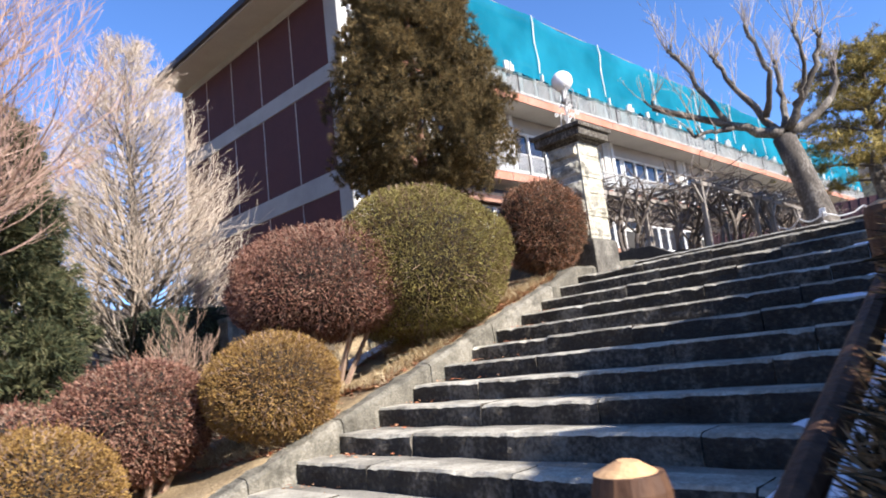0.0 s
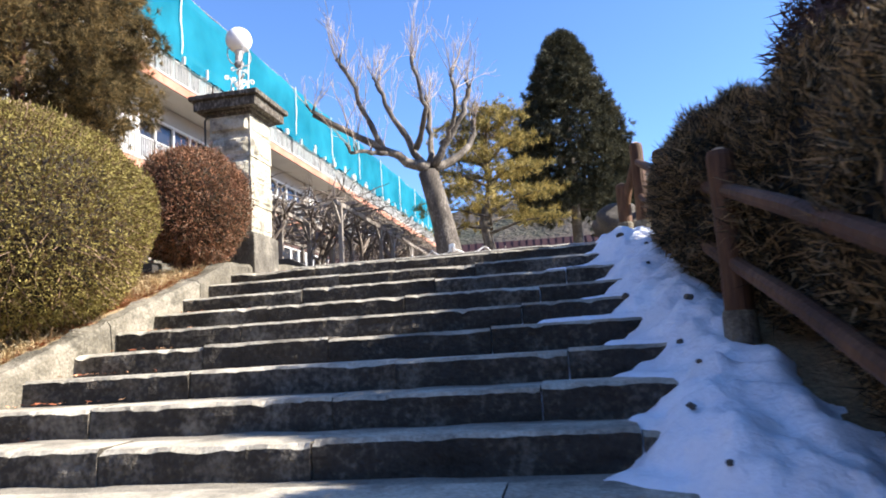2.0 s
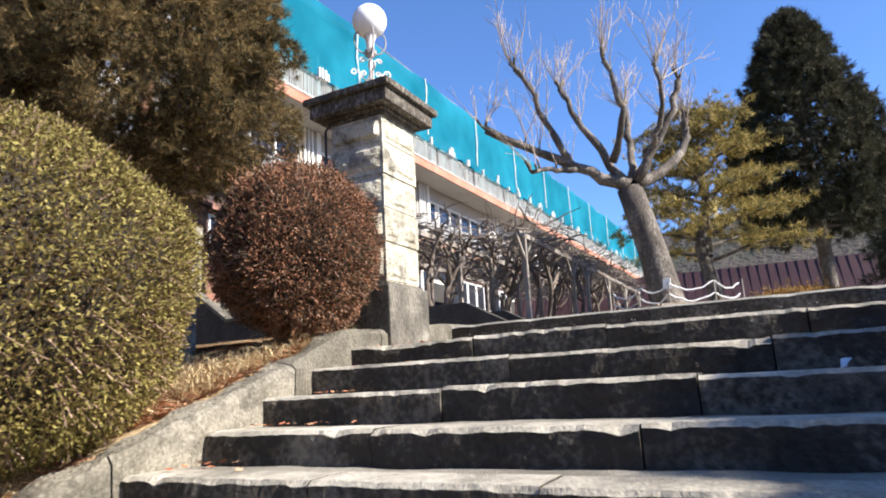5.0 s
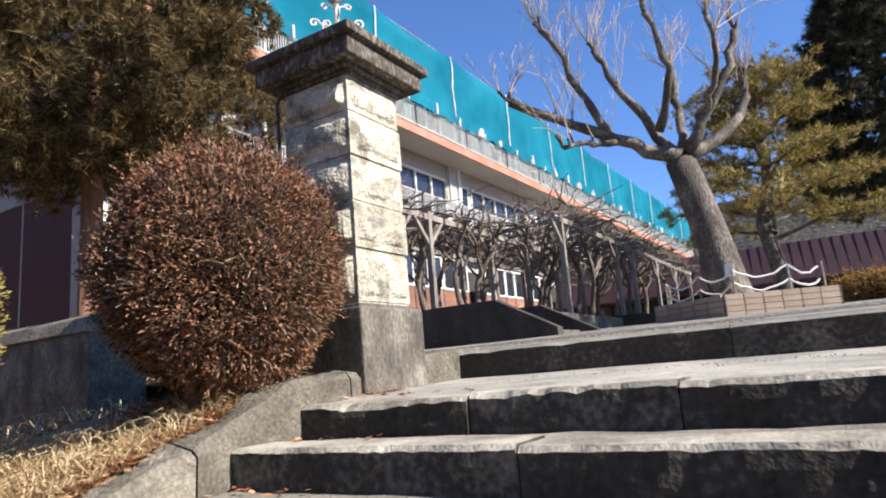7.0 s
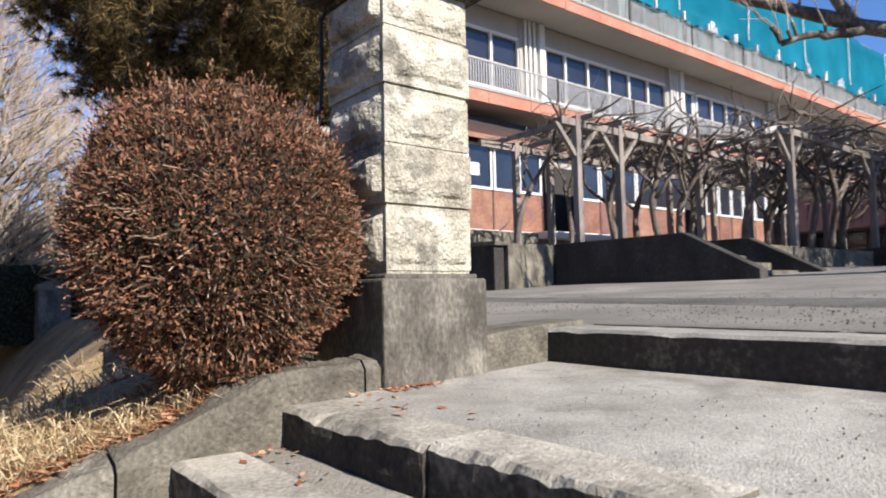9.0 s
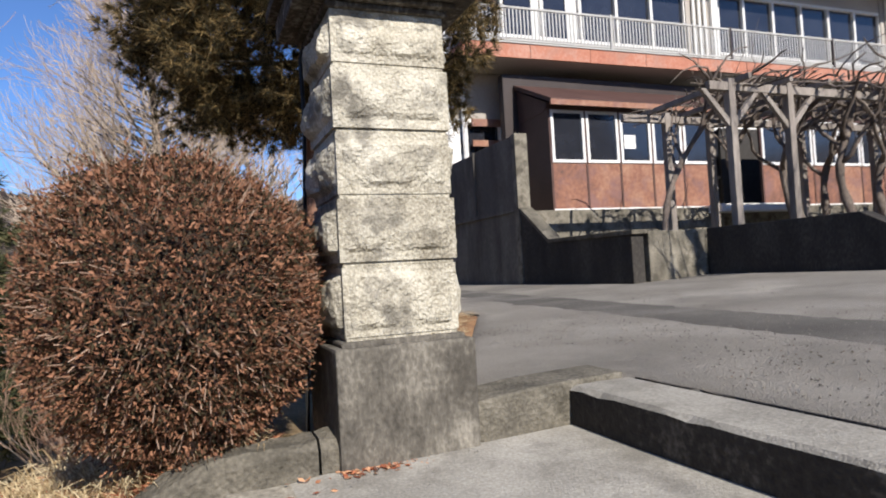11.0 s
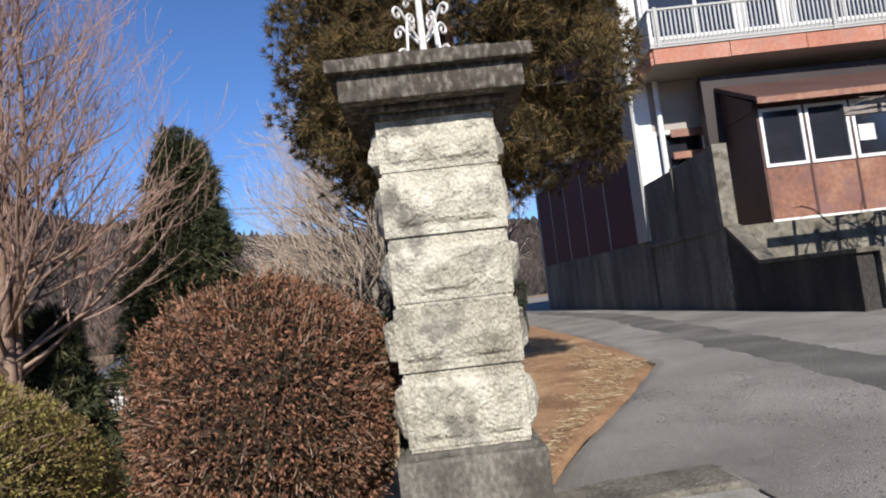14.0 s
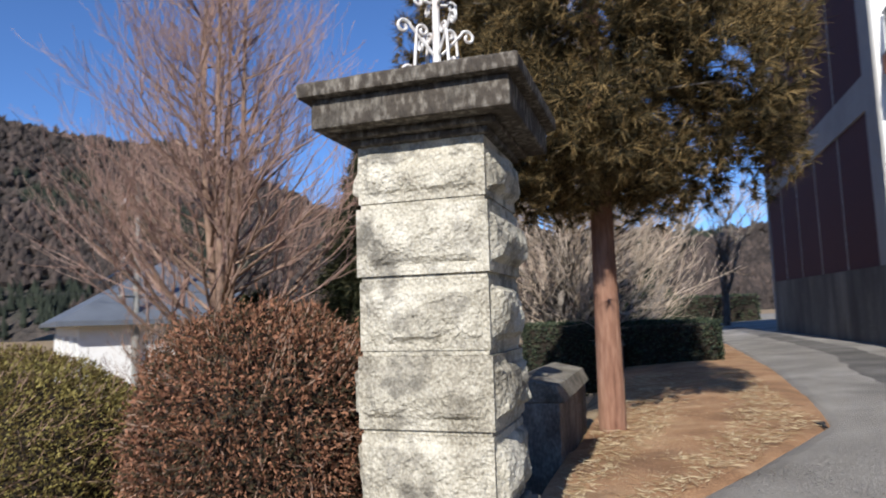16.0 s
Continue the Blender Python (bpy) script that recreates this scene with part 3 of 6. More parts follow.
def curl(a, out, foot, cx, cz, rad, sgn, r):
    """A thin iron bar from the foot that ends in a spiral."""
    c = out * cx + Vector((0, 0, cz))
    pts = [out * foot[0] + Vector((0, 0, foot[1]))]
    for i in range(18):
        an = (math.pi if sgn > 0 else 0.0) - sgn * (0.2 + i * 0.42)
        k = rad * (1 - 0.045 * i)
        pts.append(c + out * (math.cos(an) * k) + Vector((0, 0, math.sin(an) * k)))
    a.tube(pts, [r] * len(pts), 5)


def gate_lamp():
    l = thing("gate_lamp", "wrought-iron scroll lamp with an opal glass globe", "lamp", (-5.38, 8.64, 4.665))
    part("stem", Acc().tube([(0, 0, 0), (0, 0, 0.05), (0, 0, 0.06), (0, 0, 0.30), (0, 0, 0.44)], [0.05, 0.045, 0.020, 0.018, 0.018], 12), M["iron_white"], l, "white painted stem")
    part("collar", Acc().tube([(0, 0, 0.43), (0, 0, 0.46), (0, 0, 0.50), (0, 0, 0.53)], [0.026, 0.058, 0.062, 0.035], 14), M["iron_dark"], l, "grey iron collar")
    part("socket", Acc().tube([(0, 0, 0.52), (0, 0, 0.60), (0, 0, 0.66), (0, 0, 0.70)], [0.034, 0.042, 0.062, 0.078], 14), M["iron_white"], l, "white socket under the globe")
    for k in range(4):
        a = Acc()
        an = math.pi / 4 + k * math.pi / 2
        out = Vector((math.cos(an), math.sin(an), 0))
        curl(a, out, (0.024, 0.16), 0.165, 0.265, 0.038, 1, 0.008)
        curl(a, out, (0.024, 0.40), 0.085, 0.40, 0.030, 1, 0.008)
        curl(a, out, (0.12, 0.02), 0.070, 0.26, 0.030, -1, 0.008)
        curl(a, out, (0.05, 0.02), 0.150, 0.055, 0.036, 1, 0.008)
        part("scroll", a, M["iron_white"], l)
        hoop = [out * q + Vector((0, 0, z)) for q, z in ((0.05, 0.47), (0.10, 0.485), (0.14, 0.53), (0.158, 0.60), (0.148, 0.67), (0.105, 0.705))]
        part("hoop", Acc().tube(hoop, [0.008] * 6, 6), M["iron_dark"], l, "grey iron hoop holding the globe")
    part("rim", Acc().tube([(0.105 * math.cos(i * math.pi / 12), 0.105 * math.sin(i * math.pi / 12), 0.705) for i in range(25)], [0.008] * 25, 6), M["iron_dark"], l)
    bm = bmesh.new()
    bmesh.ops.create_uvsphere(bm, u_segments=28, v_segments=18, radius=0.17)
    bmesh.ops.translate(bm, verts=bm.verts, vec=(0, 0, 0.825))
    part("globe", bm, M["globe"], l, "round opal white globe", smooth=True)


gate_lamp()
cable = tagged(part("cable", Acc().tube([(-5.62, 8.36, 4.42), (-5.70, 8.33, 4.30), (-5.70, 8.335, 4.0), (-5.705, 8.33, 3.8), (-5.72, 8.32, 3.5), (-5.72, 8.30, 3.0), (-5.72, 8.28, 2.3)], [0.012] * 7, 6), M["cable"]),
               "black cable running down the gate pillar", "cable")


# ---- low stone wall west of the pillar ----
low_wall = thing("low_stone_wall", "low weathered grey stone wall behind the pillar", "wall", kind="structure")
x = -7.8
while x > -22:
    w = rnd.uniform(1.7, 1.9)
    part("coping", Acc().prism([(8.20, 2.93), (8.24, 3.05), (8.45, 3.12), (8.74, 3.06), (8.80, 2.93)], "x", x - w + 0.006, x), M["kerb"], low_wall, bevel=0.01)
    part("wall_block", Acc().box(x - w + 0.01, x - 0.004, 8.24, 8.76, 0.2, 2.93), M["plinth"], low_wall, bevel=0.012)
    x -= w
    if -12 < x < -9.0:
        x = -16.5


# ---- school-like building with balconies ----
LEN = 66.0
bld = thing("building", "three-storey building with maroon end wall and balconies", "building", (-18.0, 14.15, 0), -1.0)
D = 13.3


def bpart(name, acc, mat, label="", bevel=0.0, parent=None):
    return part(name, acc, mat, parent or bld, label, bevel)


def epart(name, acc, mat, label=""):
    """A piece of the end wall, which runs a little out of square."""
    acc.v = [(x, y + 0.034 * x, z) for x, y, z in acc.v]
    return bpart(name, acc, mat, label)


# end wall: base, two bands, corner piers, panels between thin fins
epart("base_wall", Acc().prism([(-D, 2.0), (-0.08, 2.0), (-0.08, 4.46), (-D, 4.66)], "y", 0, 0.3), M["wall_concrete"], "grey concrete base of the end wall")
epart("band", Acc().box(-D, -0.85, -0.02, 0.3, 7.92, 8.72), M["band"], "grey band between storeys")
epart("band", Acc().box(-D, -0.85, -0.02, 0.3, 12.26, 12.93), M["band"], "grey band between storeys")
epart("band", Acc().box(-D, -0.85, -0.02, 0.3, 16.1, 16.42), M["band"], "grey band under the eaves")
epart("corner_pier", Acc().box(-0.85, -0.08, 0.03, 0.45, 4.46, 16.42), M["white"], "white corner pier")
# thin grey slab puts shade on the white pier's south face
epart("shaded_pier_face", Acc().box(-0.85, -0.09, -0.03, 0.027, 4.47, 16.42), M["band"], "south face of the corner pier, greyed for shade")
epart("corner_pier", Acc().box(-D - 0.1, -D, -0.04, 0.34, 2.2, 16.42), M["band"])
epart("inner_wall", Acc().box(-D, -0.85, 0.30, 0.6, 4.7, 16.42), M["band"], "plain rendered wall")
bpart("inner_wall", Acc().box(-D, -0.45, 0.60, LEN, 2.2, 16.42), M["band"], "plain rendered wall")
nb = 5
for z0, z1 in ((4.40, 7.92), (8.72, 12.26), (12.93, 16.1)):
    w = (D - 0.85) / nb
    for i in range(nb):
        xa, xb = -D + i * w + 0.02, -D + (i + 1) * w - 0.02
        zl = (4.66 - 0.2 * (xa + D) / (D - 0.85), 4.66 - 0.2 * (xb + D) / (D - 0.85)) if z0 < 5 else (z0, z0)
        epart("wall_panel", Acc().prism([(xa, zl[0]), (xb, zl[1]), (xb, z1), (xa, z1)], "y", 0.03, 0.28), M["panel"])
        if i:
            epart("fin", Acc().box(xa - 0.045, xa + 0.005, 0.012, 0.28, zl[0], z1), M["soffit"])
roof_poly = [(-D - 0.15, -2.05), (1.25, -1.55), (1.25, LEN + 1.5), (-D - 0.15, LEN + 1.5)]
bpart("roof", Acc().prism(roof_poly, "z", 16.52, 16.82), M["roof_dark"], "dark projecting flat roof")
bpart("soffit", Acc().prism([(-D, -1.9), (1.1, -1.4), (1.1, LEN + 1.3), (-D, LEN + 1.3)], "z", 16.42, 16.52), M["soffit"])

# two balcony storeys
FR = 1.4
RAIL = 0.95
for fi, (zb, zt) in enumerate(((8.43, 8.80), (12.26, 12.64))):
    bpart("balcony_slab", Acc().box(-0.1, FR - 0.06, 0.2, LEN, zb + 0.03, zt - 0.04), M["soffit"], "grey balcony slab")
    yy = 0.2
    rf = random.Random(80 + fi)
    while yy < LEN - 1:
        bpart("fascia", Acc().box(FR - 0.06, FR + rf.uniform(-0.006, 0.006), yy + 0.008, min(yy + 1.8, LEN) - 0.008, zb + rf.uniform(-0.006, 0.006), zt), M["orange"], "faded orange fascia board")
        yy += 1.8
    bpart("fascia", Acc().box(-0.07, FR - 0.07, 0.14, 0.2, zb, zt), M["orange"])
    bpart("drip_edge", Acc().box(-0.07, FR + 0.03, 0.13, LEN, zt, zt + 0.03), M["slat"], "pale metal edge along the balcony")
    yy = 0.36
    while yy < LEN:
        bpart("rail_post", Acc().box(FR - 0.045, FR + 0.024, yy - 0.036, yy + 0.036, zt, zt + RAIL + 0.03), M["roof_dark"] if yy > 6 else M["slat"])
        yy += 4.15
    bpart("handrail", Acc().box(FR - 0.045, FR + 0.015, 0.2, LEN, zt + RAIL - 0.05, zt + RAIL), M["slat"])
    bpart("bottom_rail", Acc().box(FR - 0.035, FR + 0.005, 0.2, LEN, zt + 0.07, zt + 0.11), M["slat"])
    slat = Acc().box(FR - 0.024, FR - 0.004, -0.019, 0.019, zt + 0.11, zt + RAIL - 0.05).mesh("slat", M["slat"])
    rest = Acc()
    k, yy = 0, 0.30
    while yy < LEN:
        if fi == 0 and k < 170:
            s = part("slat", slat, M["slat"], bld)
            s.location.y = yy
        else:
            rest.box(FR - 0.024, FR - 0.004, yy - 0.019, yy + 0.019, zt + 0.11, zt + RAIL - 0.05)
        yy += 0.105
        k += 1
    tagged(bpart("slats", rest, M["slat"]), "row of pale balcony slats", kind="stuff")
    sl = Acc()
    for k in range(int((FR - 0.1) / 0.105)):
        xx = 0.08 + k * 0.105
        sl.box(xx - 0.026, xx + 0.026, 0.206, 0.23, zt + 0.11, zt + RAIL - 0.05)
    sl.box(0.0, FR, 0.19, 0.24, zt + RAIL - 0.05, zt + RAIL)
    tagged(bpart("slats", sl, M["slat"]), "end rail of pale balcony slats", kind="stuff")
    # window wall behind: bays of glass with white mullions, curtains and pale piers
    z0, z1 = zt + 0.75, zt + 2.78
    top = 12.26 if fi == 0 else 16.42
    bpart("window_wall", Acc().box(-0.45, -0.12, 0.46, LEN, zt - 0.1, z0), M["band"], "pale wall under the windows")
    bpart("window_head", Acc().box(-0.45, -0.12, 0.46, LEN, z1, top), M["soffit"], "pale wall over the windows")
    yy = 0.50
    rb = random.Random(30 + fi)
    while yy < LEN - 9:
        bpart("pier", Acc().box(-0.40, 0.06, yy, yy + 0.25, zt, top), M["white"], "white pier between window bays")
        yy += 0.25
        n = 6
        w = 1.28
        win = bpart("window", Acc().box(-0.26, -0.23, yy, yy + n * w, z0, z1), M["glass"], "dark glass window band")
        for j in range(n + 1):
            bpart("mullion", Acc().box(-0.24, -0.13, yy + j * w - 0.045, yy + j * w + 0.045, z0, z1), M["white"], parent=win)
        bpart("window_frame", Acc().box(-0.24, -0.12, yy, yy + n * w, z1 - 0.09, z1).box(-0.24, -0.1, yy, yy + n * w, z0, z0 + 0.09), M["white"], parent=win)
        for j in range(n):
            if rb.random() < 0.42:
                c = Acc()
                wd = w * rb.uniform(0.2, 0.55)
                ya = yy + j * w + (0.05 if rb.random() < 0.5 else w - 0.05 - wd)
                ys = [ya + wd * q / 12 for q in range(13)]
                gather = rb.uniform(0.0, 0.12)
                for q in ys:
                    c.v += [(-0.215 + 0.018 * math.sin(q * 40), q + gather * (ya + wd / 2 - q) / wd, z0 + 0.1), (-0.215 + 0.018 * math.sin(q * 40 + 1), q, z1 - 0.1)]
                c.f += [(2 * q, 2 * q + 2, 2 * q + 3, 2 * q + 1) for q in range(12)]
                bpart("curtain", c, M["curtain"], "white drawn curtain", parent=win)
        yy += n * w
        for q in range(3):
            bpart("pipe", Acc().tube([(0.0, yy + 0.22 + q * 0.22, zt), (0.0, yy + 0.22 + q * 0.22, top)], [0.05, 0.05], 8), M["white"], "white downpipe")
        bpart("pier", Acc().box(-0.40, -0.08, yy, yy + 0.9, zt, top), M["soffit"])
        yy += 0.9
bpart("downpipe", Acc().tube([(0.08, 0.62, 3.9), (0.08, 0.62, 8.43)], [0.07, 0.07], 10), M["white"], "white downpipe at the corner")
bpart("downpipe", Acc().tube([(0.08, 0.62, 8.83), (0.08, 0.62, 12.28)], [0.07, 0.07], 10), M["white"], "white downpipe at the corner")

# ground storey behind the porch
bpart("ground_wall", Acc().box(-0.45, -0.12, 0.46, LEN, 2.2, 5.55), M["upper_wall"], "dull brown wall of the ground storey")
bpart("ground_wall", Acc().box(-0.45, -0.12, 0.46, LEN, 7.2, 8.45), M["soffit"], "pale grey wall over the ground storey")
bpart("wall_rail", Acc().box(-0.12, -0.06, 0.9, 3.6, 7.0, 7.2).box(-0.12, -0.07, 0.9, 3.6, 6.45, 6.62), M["rust"], "rusty rails across the corner window")
yy = 0.5
while yy < LEN - 2:
    w = bpart("window", Acc().box(-0.3, -0.27, yy, yy + 1.3, 5.55, 7.2), M["glass"])
    bpart("mullion", Acc().box(-0.28, -0.1, yy - 0.05, yy + 0.05, 5.55, 7.2).box(-0.28, -0.1, yy + 0.05, yy + 1.25, 5.55, 5.63).box(-0.28, -0.1, yy + 0.05, yy + 1.25, 7.1, 7.2), M["white"], parent=w)
    yy += 1.3

# scaffold net over the top storey, tied between poles
net = thing("scaffold_net", "long teal scaffold net hung over the top storey", "scaffold net", (-18.0, 14.15, 0), -1.0)
a = Acc()
BAY = 5.6
ys = [3.0 + 0.28 * i for i in range(int((LEN - 3.5) / 0.28))]
zs = [13.60, 14.1, 14.6, 15.2, 15.8, 16.4, 16.88]
for yv in ys:
    fold = abs(math.sin(math.pi * (yv - 4.6) / BAY))
    for j, z in enumerate(zs):
        sag = 0.16 * fold ** 0.7 + 0.03 * n3(yv, 3, 0, 1.5) if j == 6 else 0.05 * fold if j == 5 else 0
        low = 0.16 * n3(yv, 0, 0, 1.1) + 0.10 * n3(yv, 0, 5, 3.1) if j == 0 else 0
        pull = 0.05 * (1 - fold) ** 3
        a.v.append((FR + 0.14 - pull + 0.07 * n3(yv, z, 0, 0.8) + 0.025 * n3(yv * 3, z, 4, 1.1), yv, z - sag + low))
m = len(zs)
for i in range(len(ys) - 1):
    for j in range(m - 1):
        a.f.append((i * m + j, i * m + m + j, i * m + m + j + 1, i * m + j + 1))
part("net_sheet", a, M["net"], net, "teal woven net", smooth=True)
yv = 4.6
rp_ = random.Random(55)
while yv < LEN:
    wob = [(FR + 0.19 + 0.03 * n3(yv, z, 2, 1), yv + 0.22 * n3(yv, z, 6, 0.9), z) for z in (13.9, 14.4, 14.9, 15.4, 15.9, 16.4, 16.86)]
    part("lashing", Acc().tube(wob, [0.022, 0.034, 0.024, 0.036, 0.026, 0.03, 0.022], 5), M["curtain"], net, "white lashed seam")
    part("scaffold_pole", Acc().tube([(FR + 0.05, yv + 0.3, 13.55), (FR + 0.05, yv + 0.3, 16.9)], [0.028, 0.028], 6), M["pole"], net)
    yv += BAY
part("scaffold_pole", Acc().tube([(FR + 0.06, 3, 16.80), (FR + 0.06, LEN, 16.80)], [0.028, 0.028], 6), M["pole"], net, "top rail of the scaffold")
# white battens tied to the rail along the hem
yv = 4.0
while yv < LEN - 1:
    for q in range(rp_.choice((1, 1, 2, 4))):
        hgt = rp_.uniform(0.15, 0.45)
        part("batten", Acc().box(FR + 0.016, FR + 0.24, yv - 0.03, yv + rp_.uniform(0.03, 0.07), 13.52, 13.60 + hgt), M["white"], net, "white batten tied to the rail")
        yv += rp_.uniform(0.14, 0.22)
    yv += rp_.uniform(1.0, 2.2)


# ---- concrete forebuilding walls, terrace and its steps ----
terrace = thing("terrace", "raised concrete terrace with parapet and steps", "terrace", kind="structure")
T = M["wall_concrete"]
part("wing_wall", Acc().box(-18.1, -16.19, 14.19, 14.40, 2.2, 5.86), T, terrace, "tall dark concrete wing wall", bevel=0.01)
part("wing_wall", Acc().box(-16.15, -14.22, 14.17, 14.40, 2.2, 5.88), T, terrace, "tall dark concrete wing wall", bevel=0.01)
part("wall_rib", Acc().box(-16.21, -16.13, 14.13, 14.20, 4.35, 5.88), T, terrace)
part("wall_ledge", Acc().box(-18.05, -14.22, 14.135, 14.19, 4.28, 4.38), T, terrace)
# east end of the wing wall, given paler concrete to look sunlit
part("wall_pier", Acc().box(-14.22, -14.05, 14.14, 14.43, 2.2, 5.90), M["kerb"], terrace, "end of the wing wall, coloured paler as sunlit", bevel=0.01)
part("sloping_wall", Acc().prism([(-14.05, 2.2), (-10.52, 2.2), (-10.52, 3.53), (-12.98, 3.55), (-14.05, 4.27)], "y", 14.17, 14.40), M["black_concrete"], terrace, "near-black sloping retaining wall", bevel=0.01)
part("coping", Acc().prism([(-14.04, 4.27), (-12.98, 3.55), (-10.52, 3.53), (-10.46, 3.53), (-10.46, 3.60), (-12.95, 3.62), (-14.02, 4.345)], "y", 14.14, 14.44), M["kerb"], terrace, bevel=0.008)
# sun-facing front gets lighter concrete than the walls, sunlight in its colour
part("front_wall", Acc().box(-10.70, -10.46, 14.45, 15.6, 2.2, 3.57), M["kerb"], terrace, "pale concrete terrace front", bevel=0.012)
part("terrace_floor", Acc().box(-18.0, -10.7, 14.7, 70, 2.2, 3.42), M["kerb"], terrace)
part("terrace_floor", Acc().box(-10.7, -8.2, 17.9, 70, 2.2, 3.40), M["kerb"], terrace)
part("terrace_floor", Acc().box(-10.7, -8.9, 15.85, 17.9, 2.2, 3.41), M["kerb"], terrace)
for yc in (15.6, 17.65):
    part("cheek_wall", Acc().prism([(-10.44, 2.2), (-6.7, 2.2), (-6.7, 2.98), (-7.85, 3.58), (-10.44, 3.58)], "y", yc, yc + 0.24), M["black_concrete"], terrace, "near-black concrete stair cheek", bevel=0.012)
for k in range(4):
    part("step", Acc().box(-8.9 + 0.0, -7.05 - 0.42 * k, 15.85, 17.64, 2.2, 2.98 + 0.145 * k), M["kerb"], terrace, bevel=0.012)
part("front_wall", Acc().box(-8.2, -7.95, 17.9, 23.8, 2.2, 3.5), M["kerb"], terrace, "pale concrete terrace front", bevel=0.012)
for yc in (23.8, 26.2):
    part("cheek_wall", Acc().prism([(-9.4, 2.2), (-6.3, 2.2), (-6.3, 3.1), (-7.3, 3.58), (-9.4, 3.58)], "y", yc, yc + 0.24), M["black_concrete"], terrace, "near-black concrete stair cheek", bevel=0.012)
part("front_wall", Acc().box(-8.2, -7.95, 26.5, 60, 2.2, 3.5), M["kerb"], terrace, bevel=0.012)

# upper porch floor and windowed porch
PX = -15.6
part("porch_floor", Acc().box(-18.0, PX + 0.5, 14.7, 60, 3.42, 4.38), M["kerb"], terrace, "pale porch floor edge", bevel=0.01)


def porch(y0, n, roofed):
    p = thing("glazed_porch", "glazed porch with weathered red panels below white windows", "porch", group="glazed porches")
    w = 1.0
    y1 = y0 + n * w
    for i in range(n):
        a = y0 + i * w
        pane = part("window_pane", Acc().box(PX - 0.03, PX - 0.01, a + 0.05, a + w - 0.05, 5.62, 6.80), M["glass"], p)
        part("window_frame", Acc().box(PX - 0.06, PX + 0.03, a + 0.03, a + 0.10, 5.58, 6.86).box(PX - 0.06, PX + 0.03, a + w - 0.10, a + w - 0.03, 5.58, 6.86)
             .box(PX - 0.06, PX + 0.03, a + 0.10, a + w - 0.10, 5.58, 5.65).box(PX - 0.06, PX + 0.03, a + 0.10, a + w - 0.10, 6.79, 6.86), M["white"], pane)
        part("panel", Acc().box(PX - 0.05, PX, a + 0.012, a + w - 0.012, 4.45, 5.57), M["rust"], p)
    for i in range(n + 1):
        part("post", Acc().box(PX - 0.06, PX + 0.015, y0 + i * w - 0.028, y0 + i * w + 0.028, 4.40, 6.95), M["brown_roof"], p)
    part("sill", Acc().box(PX - 0.06, PX + 0.02, y0, y1, 4.40, 4.46), M["white"], p)
    part("beam", Acc().box(PX - 0.08, PX + 0.05, y0 - 0.1, y1 + 0.1, 6.87, 7.02), M["brown_roof"], p)
    if roofed:
        part("roof", Acc().prism([(PX + 0.32, 6.96), (PX + 0.32, 7.06), (PX - 1.45, 7.86), (PX - 1.45, 7.74)], "y", y0 - 0.12, y1 + 1.0), M["brown_roof"], p, "red-brown sheet metal roof")
        part("eave_board", Acc().box(PX + 0.30, PX + 0.35, y0 - 0.13, y1 + 1.0, 6.90, 7.03), M["rust"], p, "weathered eaves board")
        # roof_dark here puts the balcony's shadow into the panel's colour
        part("parapet", Acc().box(PX - 1.75, PX - 1.5, y0 - 0.4, y1 + 1.0, 6.4, 8.16), M["roof_dark"], p, "brown panel above the roof, darkened for the balcony shadow")
        part("gable", Acc().prism([(PX + 0.0, 7.02), (PX - 1.46, 7.70), (PX - 1.46, 6.85), (PX, 6.85)], "y", y0 - 0.02, y0 + 0.04), M["brown_roof"], p)
        part("side_wall", Acc().box(PX - 2.2, PX - 0.06, y0, y0 + 0.05, 4.4, 6.86), M["brown_roof"], p)
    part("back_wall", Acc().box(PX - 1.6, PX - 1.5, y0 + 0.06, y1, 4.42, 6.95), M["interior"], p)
    return p


porch(15.95, 5, True)
tagged(part("door_step", Acc().box(PX + 0.1, PX + 0.95, 20.2, 23.2, 4.22, 4.42), M["white"], bevel=0.015), "long pale slab step before the porch door", "step")
porch(22.7, 6, False)
porch(30.2, 7, False)
porch(38.6, 8, False)
notice = tagged(part("notice_sheet", Acc().box(PX + 0.002, PX + 0.008, 18.1, 18.45, 5.95, 6.3), M["curtain"]), "white paper notice inside the porch window", "notice")

# ---- pergola with wisteria ----
perg = thing("pergola", "grey timber pergola overgrown with bare wisteria", "pergola")
TOPZ = 5.85
posts = []
for xx, y_list in ((-10.2, (16.05, 17.35, 20.3, 22.6, 24.9, 27.2)), (-12.4, (16.65, 17.75, 20.3, 22.6, 24.9, 27.2, 29.5)), (-8.15, (20.2, 24.65, 26.4, 29.5, 32.5, 35.5))):
    for y_ in y_list:
        posts.append((xx, y_))
        part("post", Acc().box(xx - 0.065, xx + 0.065, y_ - 0.065, y_ + 0.065, 3.40, TOPZ + 0.14), M["timber"], perg, bevel=0.008)
        for s in (-1, 1):
            if xx in (-8.15, -10.2):
                part("brace", Acc().prism([(y_ + s * 0.06, 5.20), (y_ + s * 0.06, 5.33), (y_ + s * 0.52, 5.80), (y_ + s * 0.62, 5.80)], "x", xx - 0.035, xx + 0.035), M["timber"], perg)
for xx, a_, b_ in ((-10.2, 15.6, 28.0), (-12.4, 15.6, 30.0), (-8.15, 19.8, 36.0)):
    part("beam", Acc().box(xx - 0.05, xx + 0.05, a_, b_, TOPZ - 0.06, TOPZ + 0.08), M["timber"], perg, bevel=0.006)
yy = 16.2
